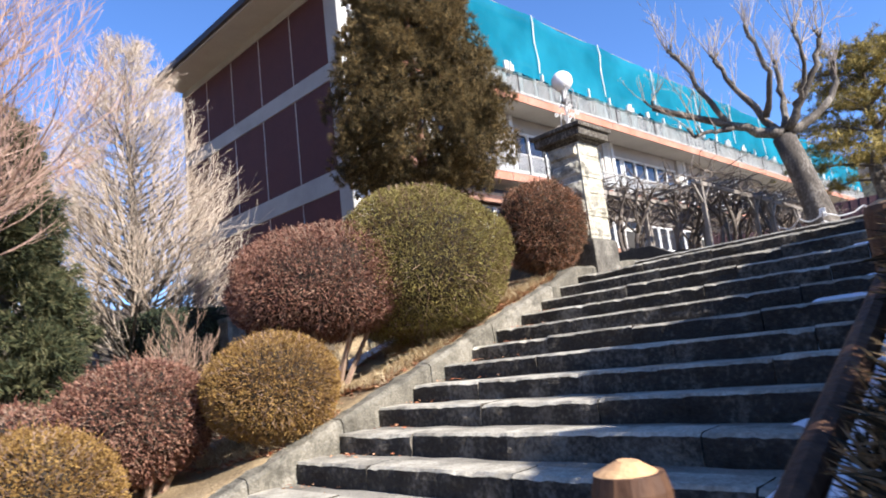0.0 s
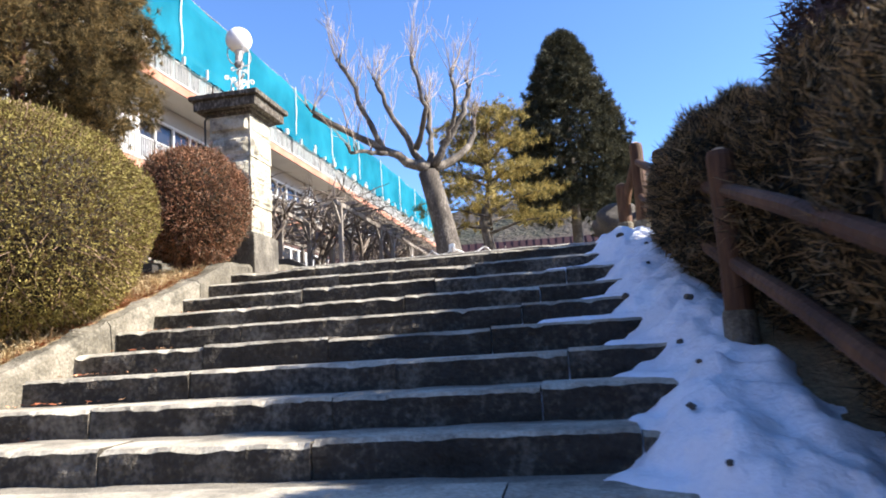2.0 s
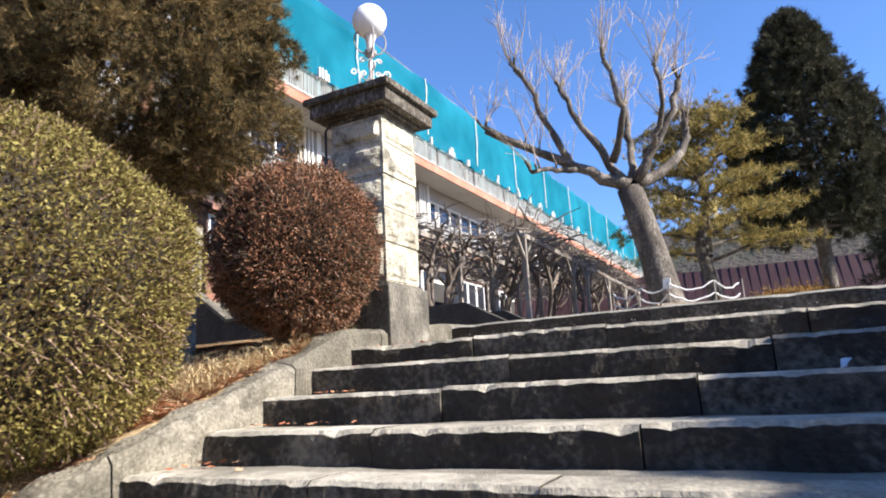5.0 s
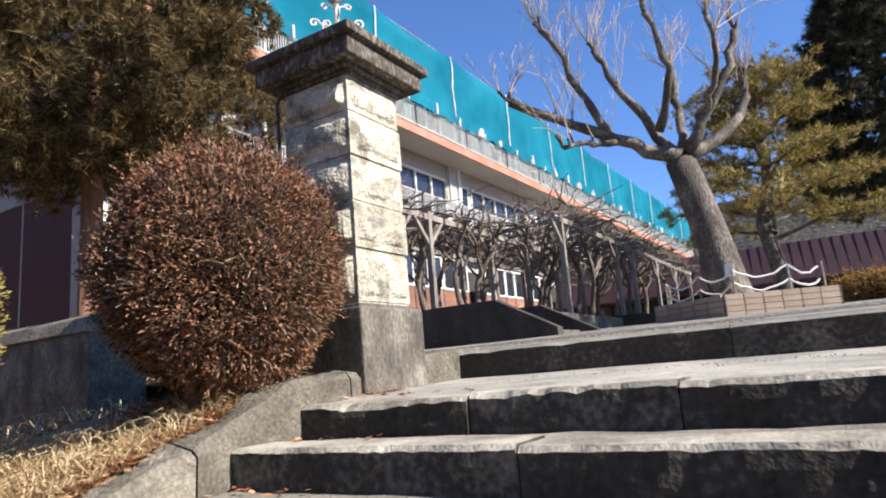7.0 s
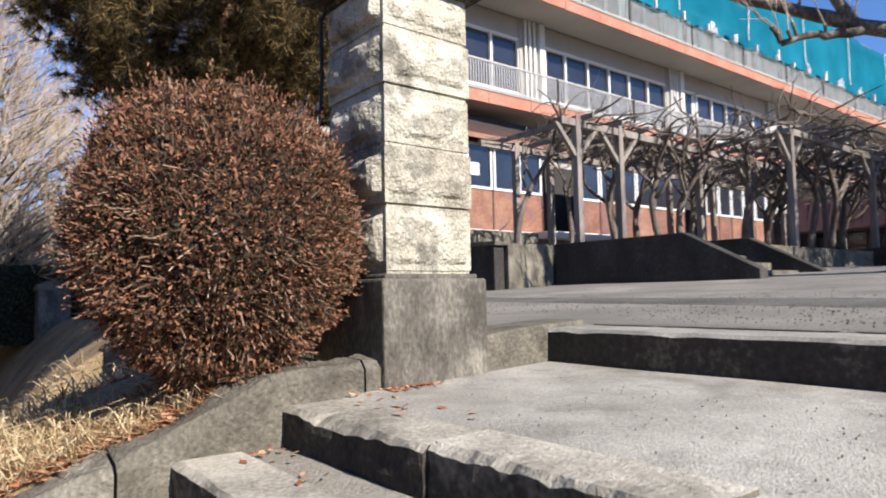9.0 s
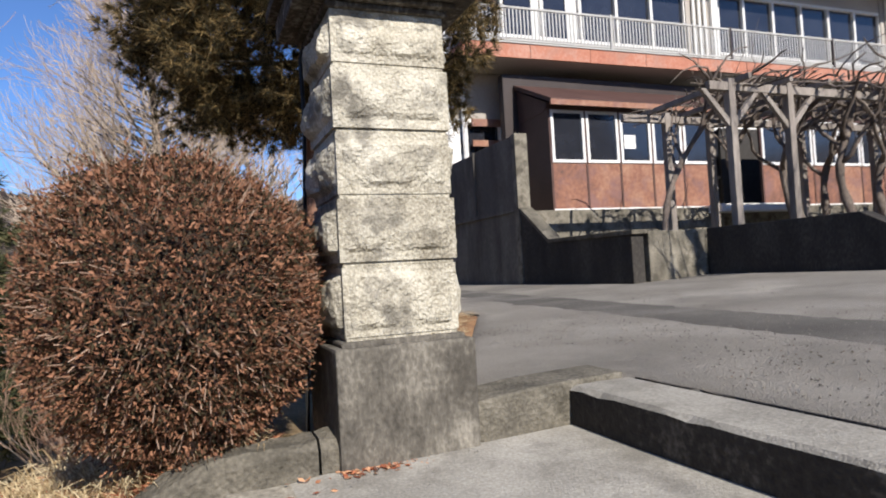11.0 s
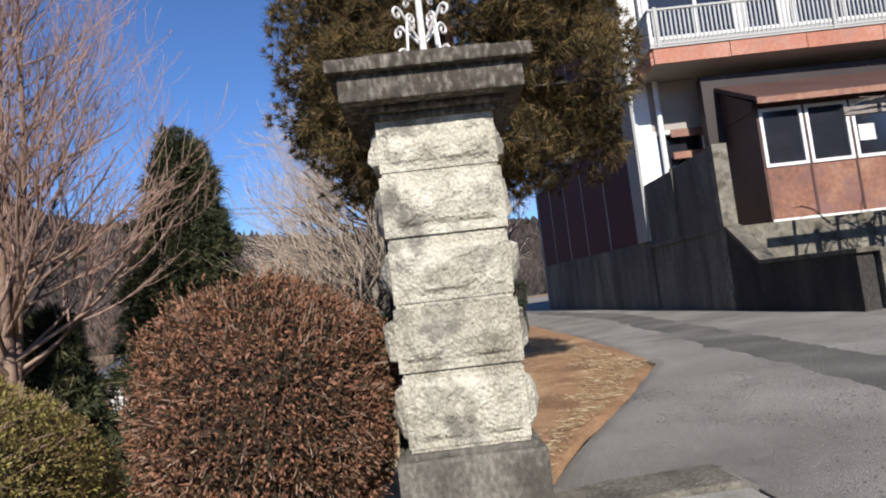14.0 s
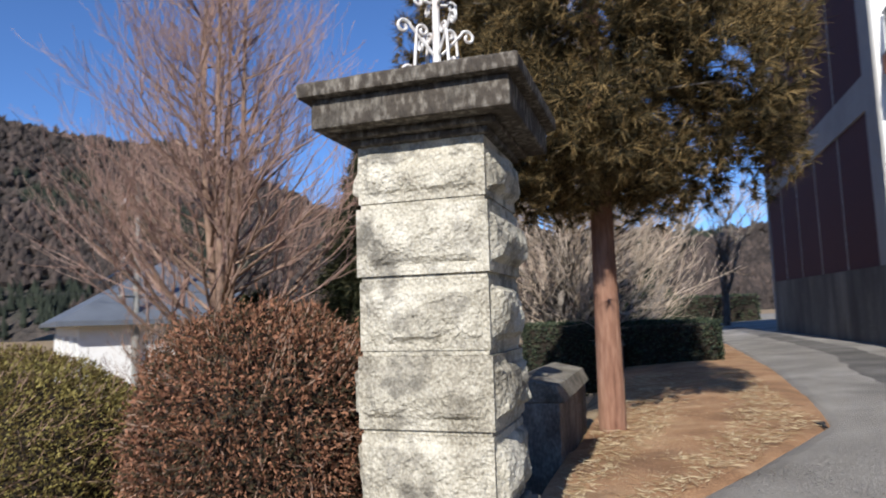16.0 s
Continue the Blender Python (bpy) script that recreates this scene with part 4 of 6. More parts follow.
while yy < 36:
    x1 = -9.9 if yy < 19.8 else -7.8
    part("rafter", Acc().box(-12.8, x1, yy - 0.035, yy + 0.035, TOPZ + 0.08, TOPZ + 0.17), M["timber"], perg)
    yy += 0.9

rv = random.Random(21)


def vine(x, y, z0, lean, thick=0.085):
    """A wisteria: a twisting trunk and its main branches."""
    w = thing("wisteria", "twisted bare wisteria climbing the pergola", "wisteria", group="wisterias")
    pts, rad = [], []
    for i in range(14):
        t = i / 13
        pts.append((x + lean[0] * t * t + 0.10 * math.sin(t * 7 + x), y + lean[1] * t * t + 0.10 * math.cos(t * 6 + y), z0 + (TOPZ + 0.1 - z0) * min(1, t * 1.08)))
        rad.append(thick * (1 - 0.40 * t) * (1 + 0.18 * math.sin(i * 2.1 + x)))
    part("trunk", Acc().tube(pts, rad, 8), M["vine"], w, smooth=True)
    for b in range(6):
        p = Vector(pts[6 + b])
        q = [p]
        d = Vector((rv.uniform(-1, 1), rv.uniform(-1, 1), 0.6)).normalized()
        for i in range(7):
            p = p + d * 0.28
            d = (d + Vector((rv.uniform(-0.5, 0.5), rv.uniform(-0.5, 0.5), rv.uniform(-0.2, 0.2) + (0.25 if p.z < TOPZ else -0.35)))).normalized()
            q.append(p)
        part("branch", Acc().tube(q, [thick * 0.52 * (1 - 0.1 * i) for i in range(8)], 6), M["vine"], w, smooth=True)


for (x, y, lx, ly) in ((-11.3, 15.5, 0.5, 1.3), (-11.9, 17.6, 0.4, 0.7), (-11.6, 19.0, 0.6, -0.4), (-9.3, 20.8, -0.4, 0.8), (-9.9, 22.9, 0.5, 0.5), (-9.0, 25.2, -0.3, 0.6),
                       (-11.2, 21.6, 0.4, 0.4), (-12.4, 24.0, 0.3, -0.5), (-9.2, 28.0, -0.4, 0.5), (-11.3, 26.5, 0.4, 0.4), (-9.4, 31.0, 0.3, 0.5),
                       (-11.2, 18.3, 0.3, 0.5), (-10.35, 18.85, -0.3, 0.6), (-10.3, 19.7, 0.4, 0.5), (-8.6, 22.4, -0.5, 0.4), (-8.7, 23.7, 0.2, -0.7), (-10.6, 24.3, 0.4, 0.6), (-8.5, 26.9, -0.4, 0.5),
                       (-10.3, 28.8, 0.5, 0.3), (-8.7, 29.9, -0.4, -0.5), (-8.6, 33.2, -0.4, 0.5), (-11.9, 20.2, 0.5, 0.5)):
    vine(x, y, 3.38, (lx, ly), 0.06 if y < 18 else 0.085)
a = Acc()
for k in range(1500):
    x = rv.uniform(-12.9, -7.6)
    y = rv.uniform(16.3, 35)
    if y < 19.6 and x > -9.9:
        continue
    p = Vector((x, y, TOPZ + rv.uniform(0.0, 0.3)))
    d = Vector((rv.uniform(-1, 1), rv.uniform(-1, 1), rv.uniform(-0.15, 0.45))).normalized()
    q = [p]
    for i in range(5):
        p = p + d * rv.uniform(0.12, 0.3)
        d = (d + Vector((rv.uniform(-0.6, 0.6), rv.uniform(-0.6, 0.6), rv.uniform(-0.4, 0.3)))).normalized()
        q.append(p)
    r = rv.uniform(0.007, 0.03) if k % 9 else rv.uniform(0.03, 0.045)
    a.tube(q, [r * (1 - 0.15 * i) for i in range(6)], 4, False)
tagged(part("vine_tangle", a, M["vine"]), "tangle of bare grey wisteria shoots on the pergola", "vines", kind="stuff")

# ---- brick planter and the low maroon building behind ----
pl = thing("brick_planter", "low tan brick planter round the pollarded tree", "planter", (-3.95, 17.0, 0))
zg = 2.74
out = [(-1.35, -0.25), (-0.15, -1.1), (1.35, -0.25), (1.35, 0.9), (0.1, 1.6), (-1.35, 0.9)]
part("soil", Acc().prism([(x * 0.9, y * 0.9 + 0.04) for x, y in out], "z", zg, 3.12), M["soil"], pl)
bmesh_brick = Acc().box(-0.148, 0.148, -0.05, 0.05, 0, 0.082).mesh("brick", M["brick"])
for row in range(5):
    z = zg + 0.0 + row * 0.09
    for (xa, ya), (xb, yb) in zip(out, out[1:] + out[:1]):
        L = math.hypot(xb - xa, yb - ya)
        nbk = max(1, round(L / 0.31))
        for i in range(nbk):
            t = (i + 0.5) / nbk
            o = part("brick", bmesh_brick, M["brick"], pl)
            o.matrix_basis = pose(xa + (xb - xa) * t, ya + (yb - ya) * t, z, 0, 0, math.degrees(math.atan2(yb - ya, xb - xa))) @ Matrix.Diagonal((L / nbk / 0.31, 1, 1, 1))
rope = thing("rope_fence", "drooping white rope on thin stakes round the planter", "rope fence")
rp = [(-5.15, 16.95), (-4.5, 16.4), (-3.95, 16.12), (-3.2, 16.45), (-2.75, 16.75)]
for x, y in rp:
    part("stake", Acc().tube([(x, y, 3.0), (x, y, 3.58)], [0.018, 0.015], 6), M["timber"], rope)
for h in (3.56, 3.36):
    pts = []
    for (xa, ya), (xb, yb) in zip(rp, rp[1:]):
        for i in range(8):
            t = i / 8
            pts.append((xa + (xb - xa) * t, ya + (yb - ya) * t, h - 0.14 * math.sin(math.pi * t) + 0.015 * rv.uniform(-1, 1)))
    part("rope", Acc().tube(pts, [0.016] * len(pts), 5), M["white"], rope)

hall = thing("low_hall", "long low building with a maroon seamed roof", "building", (-14, 36.0, 0), 4)
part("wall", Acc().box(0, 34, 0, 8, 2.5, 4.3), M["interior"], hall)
part("wall_base", Acc().box(0, 34, -0.06, 0.0, 2.5, 3.7), M["wall_concrete"], hall)
part("roof", Acc().prism([(-0.9, 4.9), (-0.9, 5.0), (0.1, 6.7), (8.2, 7.0), (8.2, 4.9)], "x", -0.5, 34.5), M["maroon_roof"], hall, "maroon standing seam roof")
for i in range(86):
    part("seam", Acc().prism([(-0.93, 4.95), (-0.88, 4.93), (0.12, 6.68), (0.07, 6.74)], "x", i * 0.4 - 0.022, i * 0.4 + 0.022), M["maroon_roof"], hall)
for i in range(16):
    w = part("window", Acc().box(1 + i * 2.05, 2.9 + i * 2.05, -0.03, 0.02, 3.75, 4.85), M["glass"], hall)
    part("window_frame", Acc().box(1 + i * 2.05 - 0.05, 1 + i * 2.05 + 0.03, -0.09, 0, 3.7, 4.9).box(1.93 + i * 2.05, 1.99 + i * 2.05, -0.08, 0, 3.7, 4.9).box(1 + i * 2.05, 2.9 + i * 2.05, -0.08, 0, 4.3, 4.35), M["interior"], w)


# ---- plants ----
def rdir(r):
    while True:
        v = Vector((r.uniform(-1, 1), r.uniform(-1, 1), r.uniform(-1, 1)))
        if 0.05 < v.length < 1:
            return v.normalized()


def grow(a, p, d, length, radius, r, depth, twist=0.25, lift=0.15, kids=3, taper=0.55, n=6, twigs=None, shrink=0.68, angle=0.7, least=0.004):
    """A limb that bends and forks; the thinnest go into twigs."""
    steps = 5
    pts, rad = [p], [radius]
    for i in range(steps):
        d = (d + rdir(r) * twist + Vector((0, 0, lift))).normalized()
        p = p + d * (length / steps)
        pts.append(p)
        rad.append(max(least, radius * (1 - (1 - taper) * (i + 1) / steps)))
    acc = a if radius > 0.022 or twigs is None else twigs
    acc.tube(pts, rad, max(3, n), depth == 0)
    if depth <= 0:
        return
    for k in range(kids):
        i = r.randint(2, steps)
        side = d.cross(rdir(r)).normalized()
        nd = (d * math.cos(angle) + side * math.sin(angle) * r.uniform(0.7, 1.3)).normalized()
        grow(a, pts[i], nd, length * shrink * r.uniform(0.75, 1.2), max(least, rad[i] * 0.62), r, depth - 1, twist, lift, kids, taper, max(3, n - 1), twigs, shrink, angle, least)


def upright_tree(name, label, at, height, spread, seed, trunk_r, mat_trunk, mat_twig, stems=1, first=0.14, n_side=60, droop=0.0, lift=0.16, kids=4):
    """A bare conical tree: rising side branches all round straight stems, with fine shoots."""
    r = random.Random(seed)
    t = thing(name, label, "tree", at)
    trunk, limbs, twigs = Acc(), Acc(), Acc()
    for s in range(stems):
        an = 2 * math.pi * s / stems + 0.4
        off = Vector((math.cos(an), math.sin(an), 0)) * (0.0 if stems == 1 else 0.10 * spread)
        h = height * (1 if s == 0 else r.uniform(0.75, 0.95))
        path = []
        for i in range(13):
            q = i / 12
            path.append(Vector((0, 0, 0)) + off * min(1.0, max(0.0, q - 0.2) * 2.6) + Vector((0.10 * n3(q * 3, seed + s), 0.10 * n3(q * 3, seed + s, 9), h * q)))
        trunk.tube(path, [trunk_r * (1 if stems == 1 else 0.75) * (1 - 0.93 * i / 12) + (0.06 if i == 0 else 0) for i in range(13)], 8)
        for k in range(n_side // stems):
            q = first + (1 - first) * (k + r.random()) / (n_side // stems)
            q = min(q, 0.97)
            i = int(q * 12)
            p = path[i] + (path[min(12, i + 1)] - path[i]) * (q * 12 - i)
            an = k * 2.4 + r.uniform(-0.4, 0.4)
            ln = spread * (1 - q) ** 0.75 * r.uniform(0.75, 1.1) + 0.25
            d = Vector((math.cos(an), math.sin(an), 0.55 - droop)).normalized()
            grow(limbs, p, d, ln, trunk_r * 0.30 * (1 - q) + 0.008, r, 2, 0.14, lift, kids, 0.35, 5, twigs, 0.5, 0.55)
    if stems == 4:
        trunk.tube([(0, 0, -0.3), (0.03, 0, 1.2), (0, 0.04, 2.6), (0, 0, 3.4)], [0.34, 0.27, 0.26, 0.16], 10)
    part("trunk", trunk, mat_trunk, t, smooth=True)
    if limbs.v:
        tagged(part("limb_mass", limbs, mat_trunk, t, smooth=True), "bare side branches", kind="stuff")
    tagged(part("twig_mass", twigs, mat_twig, t), "fine bare twigs", kind="stuff")
    return t


def needle_tree(name, label, at, height, profile, seed, trunk_r, mat_trunk, mat_leaf, clumps, size, up=0.15, first=0.2, blades=26, blade_w=0.05, hang=0.0, lobes=0, lobe=0.3, open_=0.9, loose=0.3, inset=0.5):
    """A conifer: trunk, limbs and a crown of many needle sprays; profile(q) gives the crown's radius at a share q of its height."""
    r = random.Random(seed)
    t = thing(name, label, "tree", at)
    trunk, crown, arms = Acc(), Acc(), Acc()
    path = [Vector((0.05 * n3(i, seed), 0.05 * n3(i, seed, 5), height * i / 10)) for i in range(11)]
    trunk.tube([(0, 0, -0.2)] + path, [trunk_r * 1.35] + [trunk_r * (1 - 0.95 * (i / 10) ** 1.1) for i in range(11)], 12)
    limbs = []
    for k in range(70):
        q = first + (0.98 - first) * k / 70
        an = k * 2.399 + r.uniform(-0.3, 0.3)
        R = profile(q) * r.uniform(0.75, 1.02)
        p = Vector((0, 0, height * q))
        e = p + Vector((math.cos(an) * R, math.sin(an) * R, up * R - hang * R))
        arms.tube([p, p.lerp(e, 0.5) + Vector((0, 0, 0.06 * R)), e], [trunk_r * 0.22 * (1 - q) + 0.012, 0.016, 0.006], 4, False)
        limbs.append((p, e))
    spots = []
    for k in range(lobes):
        q = first + (0.99 - first) * (k + r.random()) / lobes
        an = k * 2.399 + r.uniform(-0.5, 0.5)
        rr = profile(q) * r.uniform(inset, 1.0)
        spots.append((q, an, rr, r.uniform(0.7, 1.35)))
    for k in range(clumps):
        if spots:
            q, an, rr, big = r.choice(spots)
            g = lobe * big * (1.25 - 0.6 * q)
            mid = Vector((math.cos(an) * rr, math.sin(an) * rr, height * q - hang * rr * 0.5))
            dv = rdir(r) * r.random() ** 0.35
            c = mid + Vector((dv.x * g * 1.5, dv.y * g * 1.5, dv.z * g * 1.15 - 0.35 * g * (dv.x * math.cos(an) + dv.y * math.sin(an))))
            outw = (dv * 0.8 + Vector((math.cos(an) * 0.5, math.sin(an) * 0.5, -hang * 1.5))).normalized()
            s = size * r.uniform(0.6, 1.3)
            for b in range(blades):
                d = (outw * open_ + rdir(r) * 0.75).normalized()
                w = d.cross(rdir(r))
                w = w.normalized() if w.length > 0.01 else Vector((1, 0, 0))
                crown.blade(c + rdir(r) * (s * loose), d, w, s * r.uniform(0.5, 1.0), blade_w * r.uniform(0.6, 1.3))
            continue
        q = first + (1 - first) * (1 - (1 - r.random()) ** 0.8)
        an = r.uniform(0, 2 * math.pi)
        lump = 0.80 + 0.38 * n3(math.cos(an) * 1.4 + seed, math.sin(an) * 1.4, q * 5.0) + 0.2 * n3(math.cos(an) * 4, math.sin(an) * 4 + seed, q * 14)
        R = profile(q) * lump
        rr = R * (1 - 0.45 * r.random() ** 2.2)
        c = Vector((math.cos(an) * rr, math.sin(an) * rr, height * q + up * rr - hang * rr * 0.5))
        outw = Vector((math.cos(an), math.sin(an), r.uniform(-0.5, 0.6) - hang)).normalized()
        s = size * r.uniform(0.6, 1.3)
        for b in range(blades):
            d = (outw * 0.9 + rdir(r) * 0.85).normalized()
            w = d.cross(rdir(r))
            w = w.normalized() if w.length > 0.01 else Vector((1, 0, 0))
            crown.blade(c + rdir(r) * (s * 0.35), d, w, s * r.uniform(0.5, 1.0), blade_w * r.uniform(0.6, 1.3))
    part("trunk", trunk, mat_trunk, t, smooth=True)
    tagged(part("limb_mass", arms, M["bark"], t), "thin inner limbs", kind="stuff")
    part("crown", crown, mat_leaf, t)
    return t


def clipped_bush(label, at, rx, ry, rz, seed, mat, leaves, leaf=0.05, lift=0.0, shell=0.16, trunk_h=0.4, squash=1.0, ragged=0.05, lump=0.07, group="clipped bushes"):
    """A clipped round shrub: dark inner mass in the colour of shade, stems and a shell of small leaves."""
    r = random.Random(seed)
    t = thing("clipped_bush", label, "bush", at, group=group)
    cz = trunk_h + rz

    def radius(d):
        return 1 + lump * n3(d.x * 1.6 + seed, d.y * 1.6, d.z * 1.6) + ragged * n3(d.x * 6, d.y * 6 + seed, d.z * 6)

    def surf(d, k):
        e = 1.0 if d.z > 0 else squash
        return Vector((d.x * rx * k, d.y * ry * k, cz + d.z * rz * k * e))

    # solid filling, its near-black colour standing for the shade inside
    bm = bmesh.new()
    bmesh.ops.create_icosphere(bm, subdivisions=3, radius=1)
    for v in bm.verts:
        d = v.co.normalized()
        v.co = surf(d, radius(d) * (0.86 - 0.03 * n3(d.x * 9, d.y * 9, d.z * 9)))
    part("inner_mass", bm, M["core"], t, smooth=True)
    st = Acc()
    for k in range(7):
        an = k * 0.9
        b = Vector((math.cos(an) * 0.10, math.sin(an) * 0.10, -0.12))
        e = Vector((math.cos(an) * rx * 0.55, math.sin(an) * ry * 0.55, cz - rz * 0.45))
        st.tube([b, b.lerp(e, 0.5) + Vector((0.05 * r.uniform(-1, 1), 0.05 * r.uniform(-1, 1), 0.03)), e], [0.04, 0.03, 0.018], 5)
    for k in range(1300):
        d = rdir(r)
        p = surf(d, radius(d) * 0.82)
        q = p + (d + rdir(r) * 0.6).normalized() * (0.27 * min(rx, rz))
        st.tube([p, q], [0.006, 0.003], 3, False)
    tagged(part("twig_mass", st, M["twig_brown"], t), "bare grey-brown stems", kind="stuff")
    f = Acc()
    for k in range(leaves):
        d = rdir(r)
        R = radius(d)
        deep = r.random() ** 2
        c = surf(d, R * (1.02 - shell * deep)) + rdir(r) * 0.02
        ld = (d * 0.75 + rdir(r) * 0.9).normalized()
        w = ld.cross(rdir(r))
        w = w.normalized() if w.length > 0.01 else Vector((1, 0, 0))
        s = leaf * r.uniform(0.6, 1.35)
        f.leaf(c, ld, w, s, s * 0.40)
    for k in range(leaves // 60):
        d = rdir(r)
        p = surf(d, radius(d) * 0.95)
        up = (d * 0.8 + rdir(r) * 0.5 + Vector((0, 0, 0.45))).normalized()
        L = r.uniform(1.5, 4.2) * leaf * (1 + 6 * ragged)
        for i in range(9):
            ld = (up + rdir(r) * 0.55).normalized()
            w = ld.cross(rdir(r))
            w = w.normalized() if w.length > 0.01 else Vector((1, 0, 0))
            f.leaf(p + up * (L * i / 9), ld, w, leaf * r.uniform(0.7, 1.2), leaf * 0.33)
    part("leaves", f, mat, t)
    return t


def bush(label, x, y, zc, rx, ry, rz, seed, mat, leaves, leaf, **kw):
    g = land(x, y)
    clipped_bush(label, (x, y, g), rx, ry, rz, seed, mat, leaves, leaf, trunk_h=max(0.02, zc - rz - g), **kw)


bush("large olive-green clipped azalea beside the steps", -5.82, 5.46, 2.47, 1.14, 1.08, 0.95, 1, M["leaf_olive"], 120000, 0.025)
bush("red-brown clipped azalea against the gate pillar", -5.49, 7.67, 3.03, 0.63, 0.63, 0.68, 2, M["leaf_red"], 80000, 0.026, ragged=0.10, shell=0.28, lump=0.10)
bush("wide dull-red clipped azalea on bare stems", -6.36, 4.39, 2.26, 1.08, 1.08, 0.74, 3, M["leaf_maroon"], 62000, 0.028, squash=0.8, lump=0.11)
bush("yellow-brown clipped box ball beside the steps", -5.53, 3.16, 0.95, 0.62, 0.62, 0.49, 4, M["leaf_tan"], 44000, 0.022, ragged=0.03)
bush("dull-red clipped azalea below the bank", -6.45, 2.27, 1.06, 0.70, 0.70, 0.55, 5, M["leaf_maroon"], 26000, 0.034)
bush("yellow-brown clipped box ball at the foot of the bank", -5.42, 1.20, 0.60, 0.58, 0.58, 0.53, 6, M["leaf_tan"], 30000, 0.028, ragged=0.03)
bush("dull-red azalea at the edge of the bank", -9.2, 1.9, 0.55, 1.0, 0.9, 0.75, 7, M["leaf_maroon"], 9000, 0.06)
bush("low tan-green bush beside the planter", -1.85, 18.8, 3.18, 0.95, 0.75, 0.33, 8, M["leaf_tan"], 16000, 0.05)


# big bronzed conifer by the gate
def fat(q):
    return 1.66 * (1 - max(0.0, (q - 0.42) / 0.58) ** 1.7) ** 0.75 * smooth01((q - 0.21) / 0.13) + 0.06


needle_tree("conifer", "broad bronze-green conifer with red bark by the gate", (-9.2, 9.05, 2.45), 8.9, fat, 11, 0.135, M["redbark"], M["conifer"], 23000, 0.165, up=0.0, first=0.27, blades=34, blade_w=0.0095, hang=0.14, lobes=330, lobe=0.25, open_=0.55, loose=0.08)
# dark spruce on the right, far
def ovoid(q):
    u = max(0.0, (1 - q) / 0.72)
    return 2.15 * min(1.0, u / 0.62) ** 0.72 * (1 - 0.30 * max(0.0, (u - 0.7) / 0.3) ** 2) + 0.05


needle_tree("spruce", "tall dark spruce beyond the drive", (-0.75, 26.5, 3.2), 10.2, ovoid, 12, 0.24, M["bark"], M["spruce"], 11000, 0.26, up=-0.1, first=0.29, blades=24, blade_w=0.026, hang=0.1, lobes=420, lobe=0.30, inset=0.72, open_=0.8, loose=0.2)
needle_tree("fir_tree", "dark green conifer down the slope", (-16.8, 3.2, -0.5), 8.4, lambda q: 2.2 * (1 - q) ** 0.8 + 0.1, 13, 0.2, M["bark"], M["conifer_green"], 4200, 0.3, up=-0.2, first=0.08, blades=22, blade_w=0.035, lobes=120, lobe=0.34)
needle_tree("fir_tree", "dark green conifer down the slope", (-15.5, 0.8, -0.5), 4.6, lambda q: 1.6 * (1 - q) ** 0.8 + 0.1, 14, 0.2, M["bark"], M["conifer_green"], 2600, 0.3, up=-0.2, first=0.08, blades=22, blade_w=0.035, lobes=80, lobe=0.34)

# bare trees
upright_tree("larch", "pale bare conical larch on the lower ground", (-20.0, 7.1, -0.3), 12.6, 3.6, 15, 0.20, M["bark"], M["twig_pale"], 1, 0.16, 290, 0.16, 0.07, 7)
upright_tree("bare_tree", "tall bare many-stemmed tree with reddish twigs", (-13.8, 1.1, -0.4), 14.0, 4.1, 16, 0.17, M["twig_brown"], M["twig_pink"], 4, 0.24, 150, 0.05, 0.13, 7)


